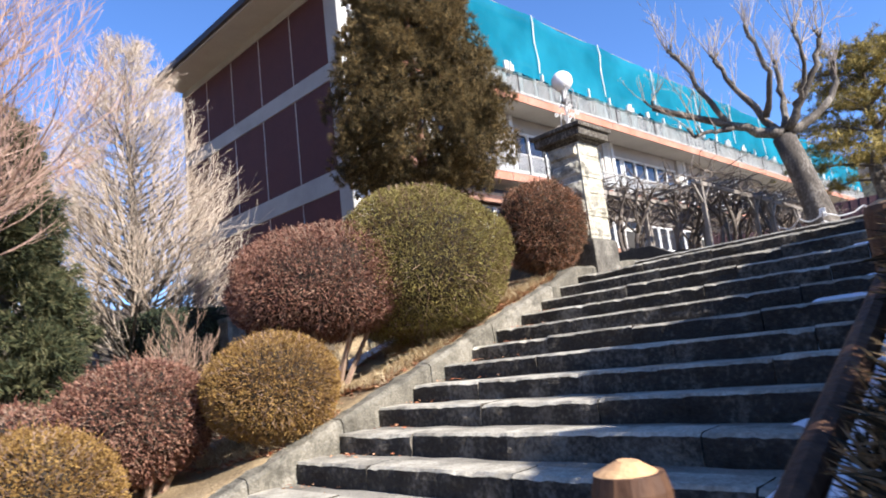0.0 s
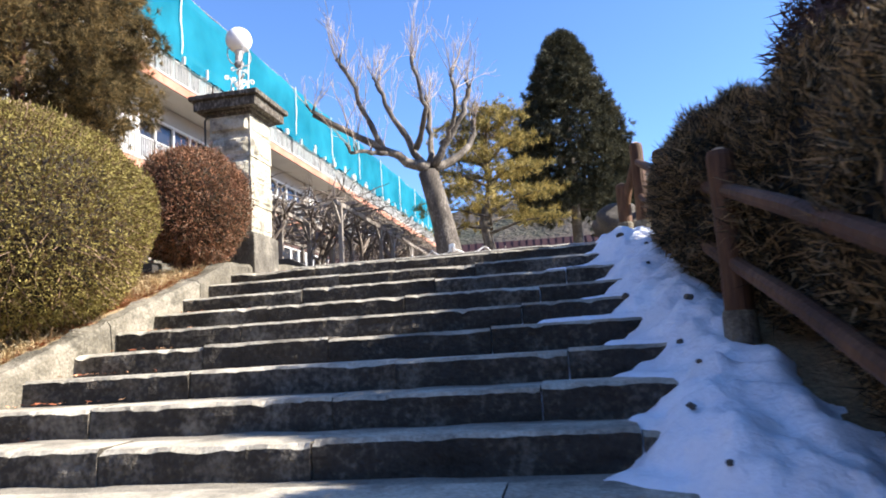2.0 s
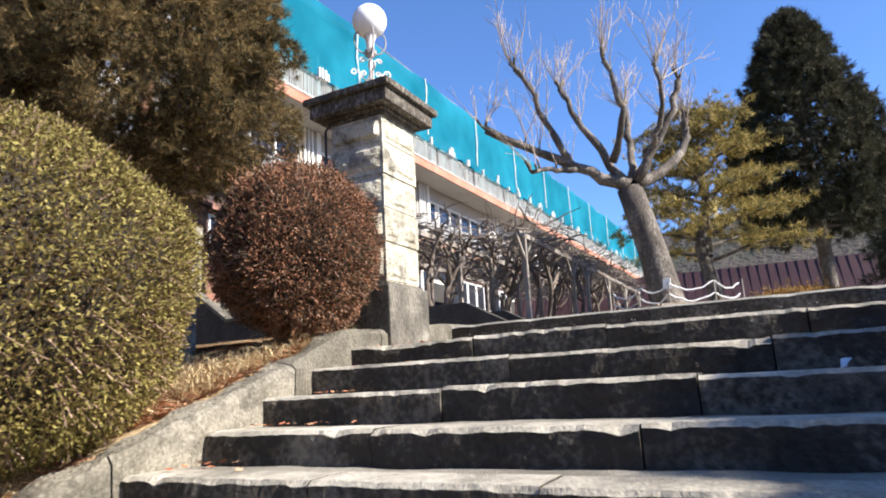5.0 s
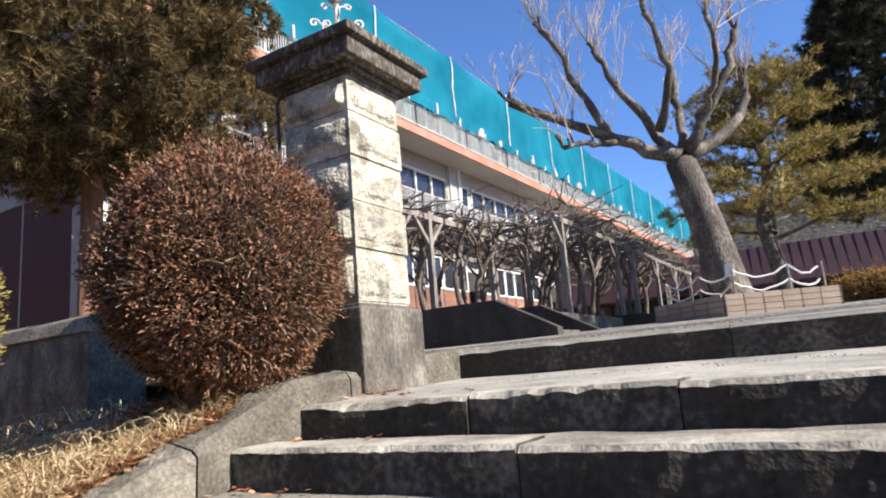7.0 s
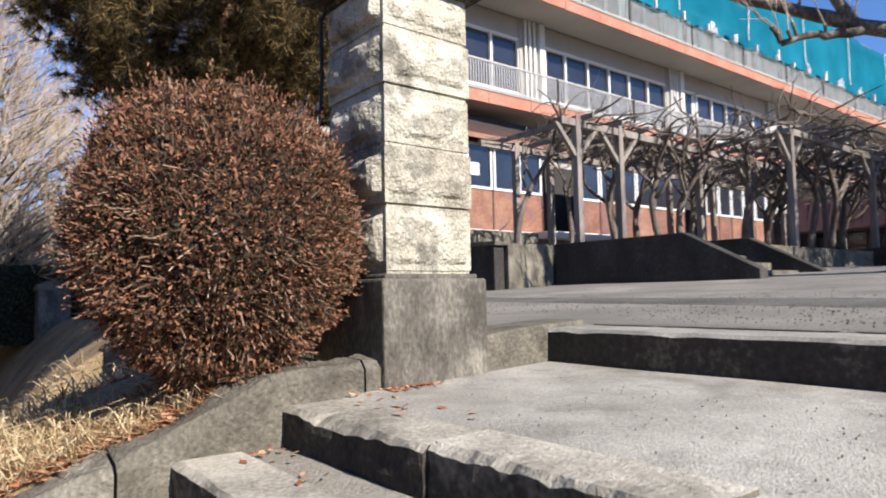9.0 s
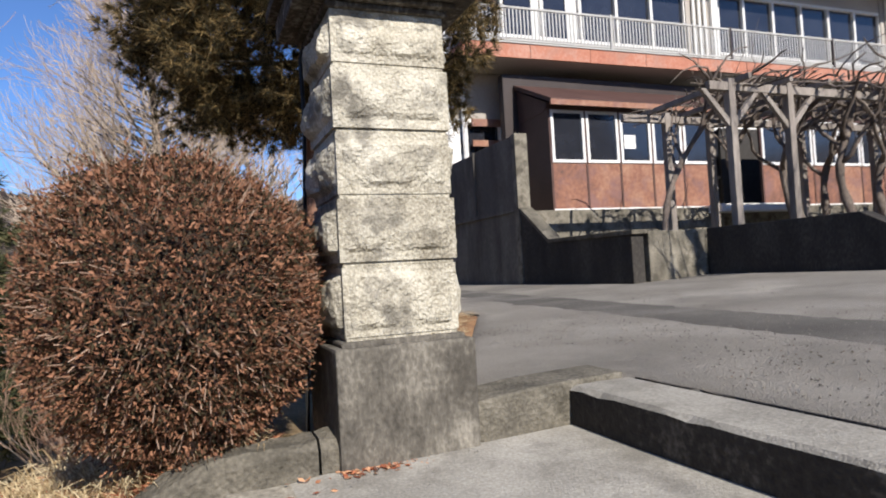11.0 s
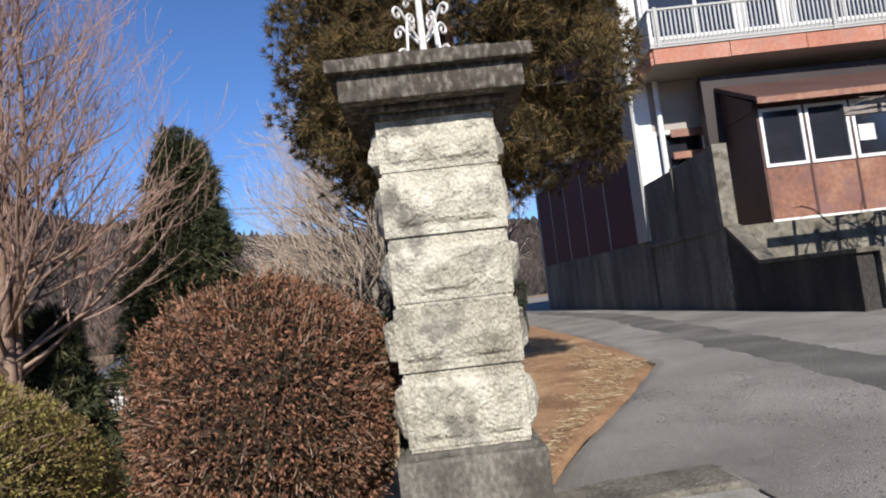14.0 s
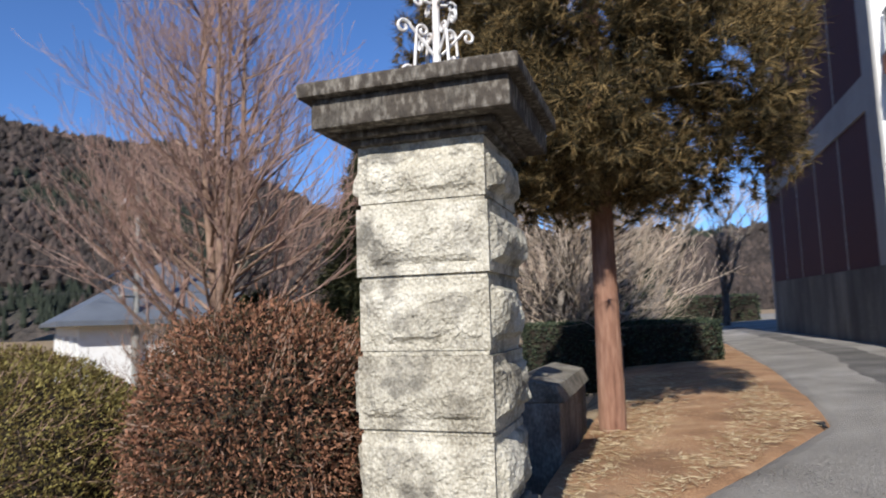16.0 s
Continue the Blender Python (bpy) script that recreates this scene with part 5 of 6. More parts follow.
def pollard():
    r = random.Random(5)
    t = thing("pollarded_tree", "pollarded bare tree with knuckled limbs in the planter", "tree", (-4.1, 16.75, 3.1))
    a, tw = Acc(), Acc()
    trunk = [Vector(v) for v in ((0.05, 0, -0.3), (0, 0, 0.25), (-0.10, -0.1, 1.0), (-0.26, -0.15, 1.8), (-0.42, -0.2, 2.5))]
    a.tube(trunk, [0.42, 0.33, 0.285, 0.265, 0.25], 14)
    top = trunk[-1]
    fork = top + Vector((0.05, -0.1, 0.14))
    across, back = Vector((0.90, 0.44, 0)), Vector((-0.44, 0.90, 0))

    def place(side, up, deep):
        return fork + across * side + back * deep + Vector((0, 0, up))

    # each limb: where it springs, its bend and its end, as sideways, upward and backward reach; then its girth
    limbs = [((0.0, -0.12, 0.0), (-1.23, 0.40, 0.0), (-2.78, 1.15, -0.2), 0.17), ((-1.2, 0.36, 0.0), (-1.53, 1.15, -0.25), (-2.15, 2.28, -0.5), 0.105), ((-1.0, 0.30, 0.0), (-1.5, 0.18, -0.3), (-2.0, 0.11, -0.5), 0.085),
             ((-0.1, 0.0, 0.05), (-0.78, 1.40, 0.4), (-1.10, 2.32, 0.6), 0.12), ((-0.3, 0.4, 0.0), (-0.15, 1.15, -0.5), (-0.47, 2.19, -0.8), 0.10), ((0.05, 0.0, 0.0), (0.24, 1.07, 0.6), (0.31, 1.92, 0.9), 0.12),
             ((0.1, -0.05, -0.05), (0.68, 0.90, -0.4), (1.02, 1.82, -0.5), 0.13), ((0.1, -0.1, 0.0), (1.10, 0.58, 0.3), (1.43, 1.40, 0.5), 0.14), ((0.35, 0.5, -0.1), (0.48, 0.95, -0.7), (0.43, 1.86, -1.0), 0.09)]
    for n_, (p0, p1, p2, rad) in enumerate(limbs):
        p0, p1, p2 = place(*p0), place(*p1), place(*p2)
        pts, rr = [], []
        for i in range(10):
            q = i / 9
            p = p0 * (1 - q) ** 2 + (p1 * 2 - (p0 + p2) * 0.5) * (2 * q * (1 - q)) + p2 * q ** 2
            pts.append(p + rdir(r) * (0.055 if 0 < i < 9 else 0))
            rr.append(rad * 0.78 * (1 - 0.058 * i) * (1.2 if i == 0 else 1) * r.uniform(0.9, 1.14))
        rr[-1] = max(rr[-1], rad * 0.36) * 1.4
        a.tube(pts, rr, 9)
        sprouts = [(pts[-1], 3, 1.0)] + [(pts[k], 1, 0.8) for k in (4, 6, 7, 8) if r.random() < 0.75]
        for e, many, big in sprouts:
            for s in range(many):
                dd = (Vector((r.uniform(-0.8, 0.8), r.uniform(-0.8, 0.8), 1.0)) + (pts[-1] - pts[-3]).normalized() * 0.4).normalized()
                q, sp, sr = e, [], []
                stub = r.uniform(0.10, 0.28) * big
                for i in range(4):
                    sp.append(q)
                    sr.append(0.030 * (1 - 0.06 * i) * big)
                    dd = (dd + rdir(r) * 0.3 + Vector((0, 0, 0.12))).normalized()
                    q = q + dd * (stub / 3)
                sr[-1] *= 1.45
                a.tube(sp, sr, 7)
                for b in range(3 if n_ != 2 else 1):
                    grow(a, sp[-1], (dd * 0.9 + rdir(r) * 0.6 + Vector((0, 0, 0.5))).normalized(), r.uniform(0.45, 1.15), 0.012, r, 1, 0.16, 0.06, 4, 0.35, 4, tw, 0.40, 0.55)
    part("trunk", a, M["bark"], t, smooth=True)
    tagged(part("shoot_mass", tw, M["twig_pale"], t), "thin upright pale shoots", kind="stuff")


pollard()
for label, x, y, z, w, h in (("white plate fixed to the foot of the pollarded tree", -4.02, 16.42, 3.60, 0.15, 0.20), ("white plate at the foot of the spruce", -0.75, 26.2, 3.75, 0.20, 0.30)):
    tag = thing("tree_plate", label, "plate", (x, y, z), group="plates on trees")
    part("plate", Acc().box(-w / 2, w / 2, -0.012, 0.012, -h / 2, h / 2), M["white"], tag, bevel=0.004)
    part("stake", Acc().tube([(0, 0.03, -0.6), (0, 0.03, h / 2 - 0.02)], [0.014, 0.014], 6), M["timber"], tag)


def cloud_pine():
    r = random.Random(8)
    t = thing("pine_tree", "spreading pine with yellow-green needle pads", "tree", (-3.6, 22.0, 3.0))
    a, c = Acc(), Acc()
    a.tube([(0, 0, -0.1), (-0.05, 0, 1.0), (-0.25, 0.1, 2.2), (0.05, 0.1, 3.4), (-0.05, 0, 4.6), (0.1, 0, 5.6)], [0.22, 0.19, 0.17, 0.13, 0.09, 0.04], 9)
    for k in range(30):
        z = 2.0 + 3.9 * k / 30
        an = k * 2.4
        R = (2.8 - 2.0 * (k / 30) ** 1.3) * r.uniform(0.65, 1.05)
        e = Vector((math.cos(an) * R, math.sin(an) * R, z + 0.15))
        a.tube([(0, 0, z - 0.2), e * 0.5 + Vector((0, 0, z * 0.5 + 0.05)), e], [0.06, 0.04, 0.02], 5, False)
        for j in range(64):
            f = r.uniform(0.45, 1.08)
            o = Vector((e.x * f, e.y * f, z + 0.1)) + Vector((r.gauss(0, 0.34), r.gauss(0, 0.34), r.gauss(0.05, 0.10)))
            for b in range(20):
                d = (rdir(r) + Vector((0, 0, 0.55))).normalized()
                w = d.cross(rdir(r))
                w = w.normalized() if w.length > 0.01 else Vector((1, 0, 0))
                c.blade(o + rdir(r) * 0.05, d, w, r.uniform(0.12, 0.24), 0.022)
    part("trunk", a, M["bark"], t, smooth=True)
    part("crown", c, M["pine"], t)


cloud_pine()
needle_tree("low_pine", "low dark green pine beyond the head of the steps", (0.85, 19.5, 3.0), 2.3, lambda q: 1.5 * (1 - q) ** 0.5 * smooth01(q / 0.3) + 0.1, 17, 0.10, M["bark"], M["conifer_green"], 2600, 0.20, up=0.1, first=0.25, blades=22, blade_w=0.016, lobes=70, lobe=0.26, open_=0.7, loose=0.2)

# ---- right side: log fence, hedge, dark shrub, snow ----
FX = -0.50
fence = thing("log_fence", "brown log post-and-rail fence up the steps", "fence", kind="")
fposts = [(FX - 0.17, 1.10, 1.075), (FX, 2.89, 1.70), (FX, 4.80, 2.28), (FX, 6.74, 2.84), (FX + 0.03, 8.60, 3.45), (FX - 0.15, 8.78, 3.03), (FX + 0.75, 10.2, 3.62)]
for x, y, zt in fposts:
    foot = max(nose_line(y), land(x, y)) if y > 8 else nose_line(y)
    p = part("post", Acc().tube([(x, y, foot - 0.35), (x + 0.006, y, (foot + zt) / 2), (x, y, zt - 0.03), (x, y, zt)], [0.080, 0.076, 0.074, 0.066], 14), M["log"], fence, smooth=False)
    part("post_end", Acc().tube([(x, y, zt - 0.004), (x + 0.002, y, zt + 0.022)], [0.066, 0.020], 14), M["log_end"], p, "pale cut top of the post")
    part("post_foot", Acc().tube([(x, y, foot - 0.35), (x, y, foot + 0.20), (x, y, foot + 0.22)], [0.092, 0.088, 0.080], 12), M["kerb"], p, "pale concrete collar at the foot")
for (xa, ya, za), (xb, yb, zb) in zip(fposts[:4], fposts[1:5]):
    xa = FX if ya < 2 else xa
    for drop in (0.22, 0.62):
        part("rail", Acc().tube([(xa, ya + 0.03, za - drop), ((xa + xb) / 2 + 0.01, (ya + yb) / 2, (za + zb) / 2 - drop + 0.01), (xb, yb - 0.03, zb - drop)], [0.042, 0.044, 0.040], 10), M["log"], fence)
for drop in (0.24, 0.62):
    part("rail", Acc().tube([(FX + 0.03, 8.60, 3.45 - drop), (FX + 0.39, 9.4, 3.53 - drop), (FX + 0.75, 10.2, 3.62 - drop)], [0.05, 0.048, 0.05], 10), M["log"], fence)
part("brace", Acc().tube([(FX + 0.02, 8.60, 3.28), (FX - 0.09, 8.70, 2.95), (FX - 0.15, 8.78, 2.66)], [0.046, 0.048, 0.046], 10), M["log"], fence, "slanting log brace")

rh = random.Random(31)
hedge = thing("hedge", "shaggy dark unclipped hedge behind the log fence", "hedge")
h = Acc()
HB = [(0.15, 1.5, 1.3, 0.75), (0.22, 2.5, 1.95, 0.85), (0.2, 3.6, 2.45, 0.85), (0.2, 4.8, 2.75, 0.9), (-0.1, 5.8, 2.88, 0.8), (-0.18, 6.6, 2.85, 0.6), (1.3, 2.2, 1.6, 0.9), (1.4, 3.6, 2.1, 1.0), (1.4, 5.0, 2.7, 1.0)]
for (x, y, zt, R) in HB:
    base = nose_line(y)
    bm_c = (base + zt) / 2
    for k in range(4300):
        d = rdir(rh)
        lump = 1 + 0.22 * n3(d.x * 2 + x * 3, d.y * 2 + y, d.z * 2)
        c = Vector((x + d.x * R * 0.72 * lump, y + d.y * R * lump, bm_c + d.z * (zt - base) * 0.5 * lump))
        if c.z < base - 0.1:
            continue
        for b in range(7):
            dd = (d * 0.5 + rdir(rh) * 0.8 + Vector((0, 0, 0.5))).normalized()
            w = dd.cross(rdir(rh)).normalized()
            h.blade(c + rdir(rh) * 0.05, dd, w, rh.uniform(0.05, 0.125), 0.011)
part("leaves", h, M["hedge"], hedge)
hc = Acc()
for (x, y, zt, R) in HB:
    base = nose_line(y) - 0.1
    for k in range(22):
        e = Vector((x + rh.uniform(-0.6, 0.6) * R, y + rh.uniform(-0.8, 0.8) * R, rh.uniform(base + 0.5, zt + 0.08)))
        hc.tube([(x + rh.uniform(-0.2, 0.2), y + rh.uniform(-0.2, 0.2), base), e], [0.016, 0.005], 4, False)
part("twig_mass", hc, M["core"], hedge)
# solid bodies coloured as the shade between the hedge's leaves
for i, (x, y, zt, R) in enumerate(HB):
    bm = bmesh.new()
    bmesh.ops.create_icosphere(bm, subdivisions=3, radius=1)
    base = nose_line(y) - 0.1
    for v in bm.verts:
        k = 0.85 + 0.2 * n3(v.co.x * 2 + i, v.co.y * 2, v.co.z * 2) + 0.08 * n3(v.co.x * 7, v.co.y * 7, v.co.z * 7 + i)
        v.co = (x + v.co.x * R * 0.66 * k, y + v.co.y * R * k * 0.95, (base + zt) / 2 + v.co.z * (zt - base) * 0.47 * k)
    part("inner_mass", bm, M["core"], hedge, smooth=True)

def dark_shrub(x, y, tall, wide, label):
    """Upright stems, drooping side sprays and many narrow leaves."""
    shrub = thing("dark_shrub", label, "shrub", (x, y, nose_line(y)), group="dark shrubs")
    sa, sl = Acc(), Acc()
    for k in range(60):
        d = Vector((rh.uniform(-0.7, 0.7), rh.uniform(-0.7, 0.7), 1.0)).normalized()
        grow(sa, Vector((rh.uniform(-0.15, 0.15), rh.uniform(-0.15, 0.15), 0)), d, rh.uniform(0.8, 1.35) * tall / 3.1, 0.03, rh, 2, 0.15, 0.12, 3, 0.4, 4, sl, 0.6, 0.6)
    for k in range(1700):
        d = rdir(rh)
        q = wide * (1 + 0.25 * n3(d.x * 2.5 + x, d.y * 2.5, d.z * 2.5))
        c = Vector((d.x * q, d.y * q, tall * 0.63 + d.z * tall * 0.37 * q / wide))
        for b in range(9):
            dd = (d * 0.7 + rdir(rh)).normalized()
            sl.blade(c + rdir(rh) * 0.12, dd, dd.cross(rdir(rh)).normalized(), rh.uniform(0.08, 0.24), 0.022)
    part("twig_mass", sa, M["core"], shrub)
    part("foliage", sl, M["dark_shrub"], shrub)


dark_shrub(1.45, 5.3, 2.65, 1.05, "tall dark purple-leaved shrub above the hedge")
# this one stands out of view, added to shade the upper steps
dark_shrub(1.95, 7.2, 2.55, 1.1, "unseen dark shrub added to shade the head of the steps")


def snow_z(x, y):
    edge = -0.90 - 0.34 * smooth01((3.9 - y) / 1.6) - 0.12 * smooth01((y - 6.5) / 1.5) + 0.16 * n3(0, y, 3, 1.6)
    t = smooth01((x - edge + 0.40) / 0.58)
    lump = 0.05 * n3(x, y, 0, 2.2) + 0.042 * n3(x, y, 0, 5.5) + 0.024 * n3(x, y, 0, 12) - 0.05 * max(0.0, n3(x, y, 9, 7.0) - 0.25)
    heap = nose_line(y + 0.08) - 0.26 + 0.345 * t + (1.5 * lump + 0.02 * n3(x, y, 6, 9.0)) * (0.4 + 0.6 * t) - 0.10 * smooth01((x + 0.52) / 0.25)
    k = math.ceil((TOP_Y - y) / TREAD)
    if k < 1:
        return heap
    f = (y - TOP_Y) / TREAD + k
    tip = edge - 0.12 - (0.22 + 0.9 * abs(n3(k * 1.7, 0, 2))) * (1 - abs(1.5 * f - 0.9)) + 0.05 * n3(x, y, 4, 7.0)
    tongue = TOP_Z - RISER * k - 0.035 + 0.065 * smooth01((x - tip) / 0.13) + 0.15 * lump
    return max(heap, tongue if 0.05 < f < 0.97 else heap)


sn = sheet(span([(-2.2, -0.15, 0.03)]), span([(0.9, 8.6, 0.026)]), snow_z, lambda x, y: x < -0.3 + 0.14 * n3(0, y, 8, 1.7) and x > -2.2)
tagged(part("snow_bank", sn, M["snow"], smooth=True), "old white snow lying on the steps beside the fence", "snow", kind="stuff")
for i, (x, y, s) in enumerate(((-0.60, 9.35, 0.37), (-0.12, 9.5, 0.33))):
    bm = bmesh.new()
    bmesh.ops.create_icosphere(bm, subdivisions=4, radius=s)
    for v in bm.verts:
        v.co *= 1 + 0.3 * n3(v.co.x * 3 + i, v.co.y * 3, v.co.z * 3) + 0.1 * n3(v.co.x * 9, v.co.y * 9, v.co.z * 9)
        v.co.z *= 0.75
    bmesh.ops.translate(bm, verts=bm.verts, vec=(x, y, 2.64))
    tagged(part("boulder", bm, M["asphalt_dark"], smooth=True), "dark rough boulder at the head of the steps", "boulder", "boulders")

# ---- far lower ground: house, pole, hedge ----
def house(at, turn, w, d, wall_h, roof_h, label, roof):
    h_ = thing("house", label, "house", at, turn)
    part("wall", Acc().box(-w / 2, w / 2, -d / 2, d / 2, -2.0, wall_h), M["white"], h_, "white rendered wall")
    a = Acc()
    W, Dp = w / 2 + 0.8, d / 2 + 0.8
    a.v += [(-W, -Dp, wall_h), (W, -Dp, wall_h), (W, Dp, wall_h), (-W, Dp, wall_h), (-W * 0.45, 0, wall_h + roof_h), (W * 0.45, 0, wall_h + roof_h), (-W, -Dp, wall_h - 0.2), (W, -Dp, wall_h - 0.2), (W, Dp, wall_h - 0.2), (-W, Dp, wall_h - 0.2)]
    a.f += [(0, 1, 5, 4), (1, 2, 5), (2, 3, 4, 5), (3, 0, 4), (6, 7, 1, 0), (7, 8, 2, 1), (8, 9, 3, 2), (9, 6, 0, 3), (9, 8, 7, 6)]
    part("roof", a, roof, h_, "hipped grey tile roof")
    for i in range(4):
        x = -w / 2 + 1.2 + i * (w - 2.4) / 3
        for sy in (-1, 1):
            wi = part("window", Acc().box(x - 0.8, x + 0.8, sy * (d / 2 + 0.02) - 0.02, sy * (d / 2 + 0.02) + 0.02, wall_h - 2.2, wall_h - 0.7), M["glass"], h_)
            part("frame", Acc().box(x - 0.85, x - 0.78, sy * (d / 2 + 0.04) - 0.03, sy * (d / 2 + 0.04) + 0.03, wall_h - 2.25, wall_h - 0.65).box(x - 0.03, x + 0.03, sy * (d / 2 + 0.04) - 0.03, sy * (d / 2 + 0.04) + 0.03, wall_h - 2.2, wall_h - 0.7).box(x + 0.78, x + 0.85, sy * (d / 2 + 0.04) - 0.03, sy * (d / 2 + 0.04) + 0.03, wall_h - 2.25, wall_h - 0.65), M["white"], wi)
    return h_


hs = house((-31.0, -16.5, 0.6), 52, 16, 8, 3.3, 2.9, "white house with a blue-grey hipped tile roof", M["tile_roof"])
part("solar_panel", Acc().prism([(-2.4, 5.35), (-0.9, 6.45), (-0.9, 6.55), (-2.4, 5.45)], "x", -2.2, 1.2), M["solar"], hs, "tilted solar water collector on the roof")
house((-42, -6, -1.0), 20, 10, 8, 3.0, 2.4, "small white house below the hill", M["tile_roof"])
house((-30, 1.0, -1.0), 35, 7, 6, 2.4, 1.8, "small house with a dull red roof", M["maroon_roof"])
pole = thing("utility_pole", "grey concrete utility pole with crossarms", "utility pole", (-24.4, -11.2, -0.8))
part("shaft", Acc().tube([(0, 0, -0.5), (0, 0, 10.0)], [0.17, 0.11], 12), M["pole"], pole)
for z in (9.4, 7.0, 5.6):
    part("crossarm", Acc().box(-0.9, 0.9, -0.05, 0.05, z, z + 0.1), M["pole"], pole)
    for x in (-0.75, 0.75):
        part("insulator", Acc().tube([(x, 0, z + 0.1), (x, 0, z + 0.28)], [0.05, 0.035], 8), M["white"], pole)
for z, dx in ((9.6, -0.75), (9.6, 0.75), (7.2, 0), (5.8, 0)):
    w = [(-24.4 + dx + (q - 8) * 4.0 * 0.6, -11.2 - (q - 8) * 4.0 * 0.8, z - 0.8 - 0.9 * (1 - ((q - 8) / 8) ** 2) + 0.9) for q in range(17)]
    tagged(part("power_line", Acc().tube(w, [0.014] * 17, 4), M["cable"]), "thin black power line above the houses", "power line", "power lines")


def box_hedge(label, x0, x1, y0, y1, z0, z1, seed, mat, n, leaf=0.06):
    r = random.Random(seed)
    t = thing("box_hedge", label, "hedge")
    # filling block painted as dark as the hedge's inner shade
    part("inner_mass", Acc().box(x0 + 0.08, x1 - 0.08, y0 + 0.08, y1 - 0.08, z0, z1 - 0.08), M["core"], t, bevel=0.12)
    f = Acc()
    for k in range(n):
        c = Vector((r.uniform(x0, x1), r.uniform(y0, y1), r.uniform(z0, z1)))
        s = r.random()
        nrm = Vector((0, 0, 1))
        if s < 0.4:
            c.z = z1
        elif s < 0.7:
            c.x, nrm = x1, Vector((1, 0, 0))
        elif s < 0.85:
            c.y, nrm = y1, Vector((0, 1, 0))
        else:
            c.y, nrm = y0, Vector((0, -1, 0))
        c += nrm * (0.04 * n3(c.x, c.y, c.z, 3) - 0.04 * r.random())
        d = (nrm * 0.7 + rdir(r)).normalized()
        f.leaf(c, d, d.cross(rdir(r)).normalized(), leaf * r.uniform(0.7, 1.3), leaf * 0.5)
    part("leaves", f, mat, t)


box_hedge("clipped dark green hedge by the drive", -20.5, -17.0, 6.6, 10.7, 1.9, 3.4, 40, M["conifer_dark"], 20000, 0.07)
box_hedge("clipped dark hedge at the end of the drive", -62, -52, 2, 16, 2.0, 4.6, 41, M["conifer_dark"], 9000, 0.2)

# trees at the end of the drive
needle_tree("fir_tree", "small dark fir at the end of the drive", (-40.0, 9.0, 2.4), 5.2, lambda q: 1.7 * (1 - q) + 0.1, 50, 0.15, M["bark"], M["conifer_dark"], 700, 0.5, up=-0.15, first=0.1, blades=18, blade_w=0.08)
for i, (x, y, hgt) in enumerate(((-44, 13.2, 11), (-50, 9.5, 12), (-36, 7.0, 9.5), (-28, 6.4, 8.0), (-26.5, 9.3, 9.0), (-33, 3.5, 9))):
    r_ = random.Random(60 + i)
    t = thing("bare_tree", "bare leafless tree beyond the drive", "tree", (x, y, land(x, y) - 0.1), group="bare trees beyond")
    a, tw = Acc(), Acc()
    grow(a, Vector((0, 0, 0)), Vector((0, 0, 1)), hgt * 0.42, 0.24, r_, 4, 0.12, 0.10, 4, 0.65, 7, tw, 0.66, 0.6, 0.007)
    part("trunk", a, M["bark"], t, smooth=True)
    tagged(part("twig_mass", tw, M["twig_brown" if i % 2 else "twig_pale"], t), "fine bare twigs", kind="stuff")
for i, (x, y, hgt, sp) in enumerate(((-14.2, 5.9, 3.2, 1.3), (-15.4, -2.2, 5.0, 1.8), (-22, -1.0, 6.0, 2.2))):
    upright_tree("bare_shrub", "bare brown twiggy shrub on the lower ground", (x, y, -0.5), hgt, sp, 70 + i, 0.06, M["bark"], M["twig_brown"], 3, 0.1, 60, 0.0, 0.18, 4)
tagged(part("tree_stump", Acc().tube([(-9.7, 3.0, -0.4), (-9.7, 3.0, 0.9), (-9.68, 3.0, 1.02)], [0.22, 0.18, 0.15], 11), M["bark"]), "grey weathered stump on the bank", "stump")

# ---- hills ----
def ridge(name, dist, heights, seed, mat, label):
    a = Acc()
    n, m = 220, 14
    for i in range(n + 1):
        an = 360.0 * i / n
        hgt = 0
        for (a0, h0), (a1, h1) in zip(heights, heights[1:]):
            if a0 <= an <= a1:
                hgt = h0 + (h1 - h0) * smooth01((an - a0) / (a1 - a0))
        c, s = math.cos(radians(an)), math.sin(radians(an))
        for j in range(m + 1):
            q = j / m
            R = dist * (1 + 0.9 * q)
            z = -2 + hgt * (1 + 0.9 * q) * (q ** 0.8) * (1 + 0.12 * n3(c * 3, s * 3, q * 2 + seed)) + hgt * 0.05 * n3(c * 14, s * 14, q * 7 + seed) + 3.0 * n3(c * 60, s * 60, q * 25)
            a.v.append((c * R, s * R, z))
    for i in range(n):
        for j in range(m):
            p = i * (m + 1) + j
            a.f.append((p, p + m + 1, p + m + 2, p + 1))
    return structure(part(name, a, mat, smooth=True), label, "hill")


# heights by bearing from +x, counter-clockwise
HILLS = [(0, 30), (50, 40), (80, 62), (90, 62), (104, 52), (122, 30), (165, 30), (185, 34), (205, 44), (222, 72), (240, 82), (270, 60), (310, 34), (360, 30)]
ridge("backdrop_hills", 260, HILLS, 3, M["hill"], "wooded brown winter hills around the valley")


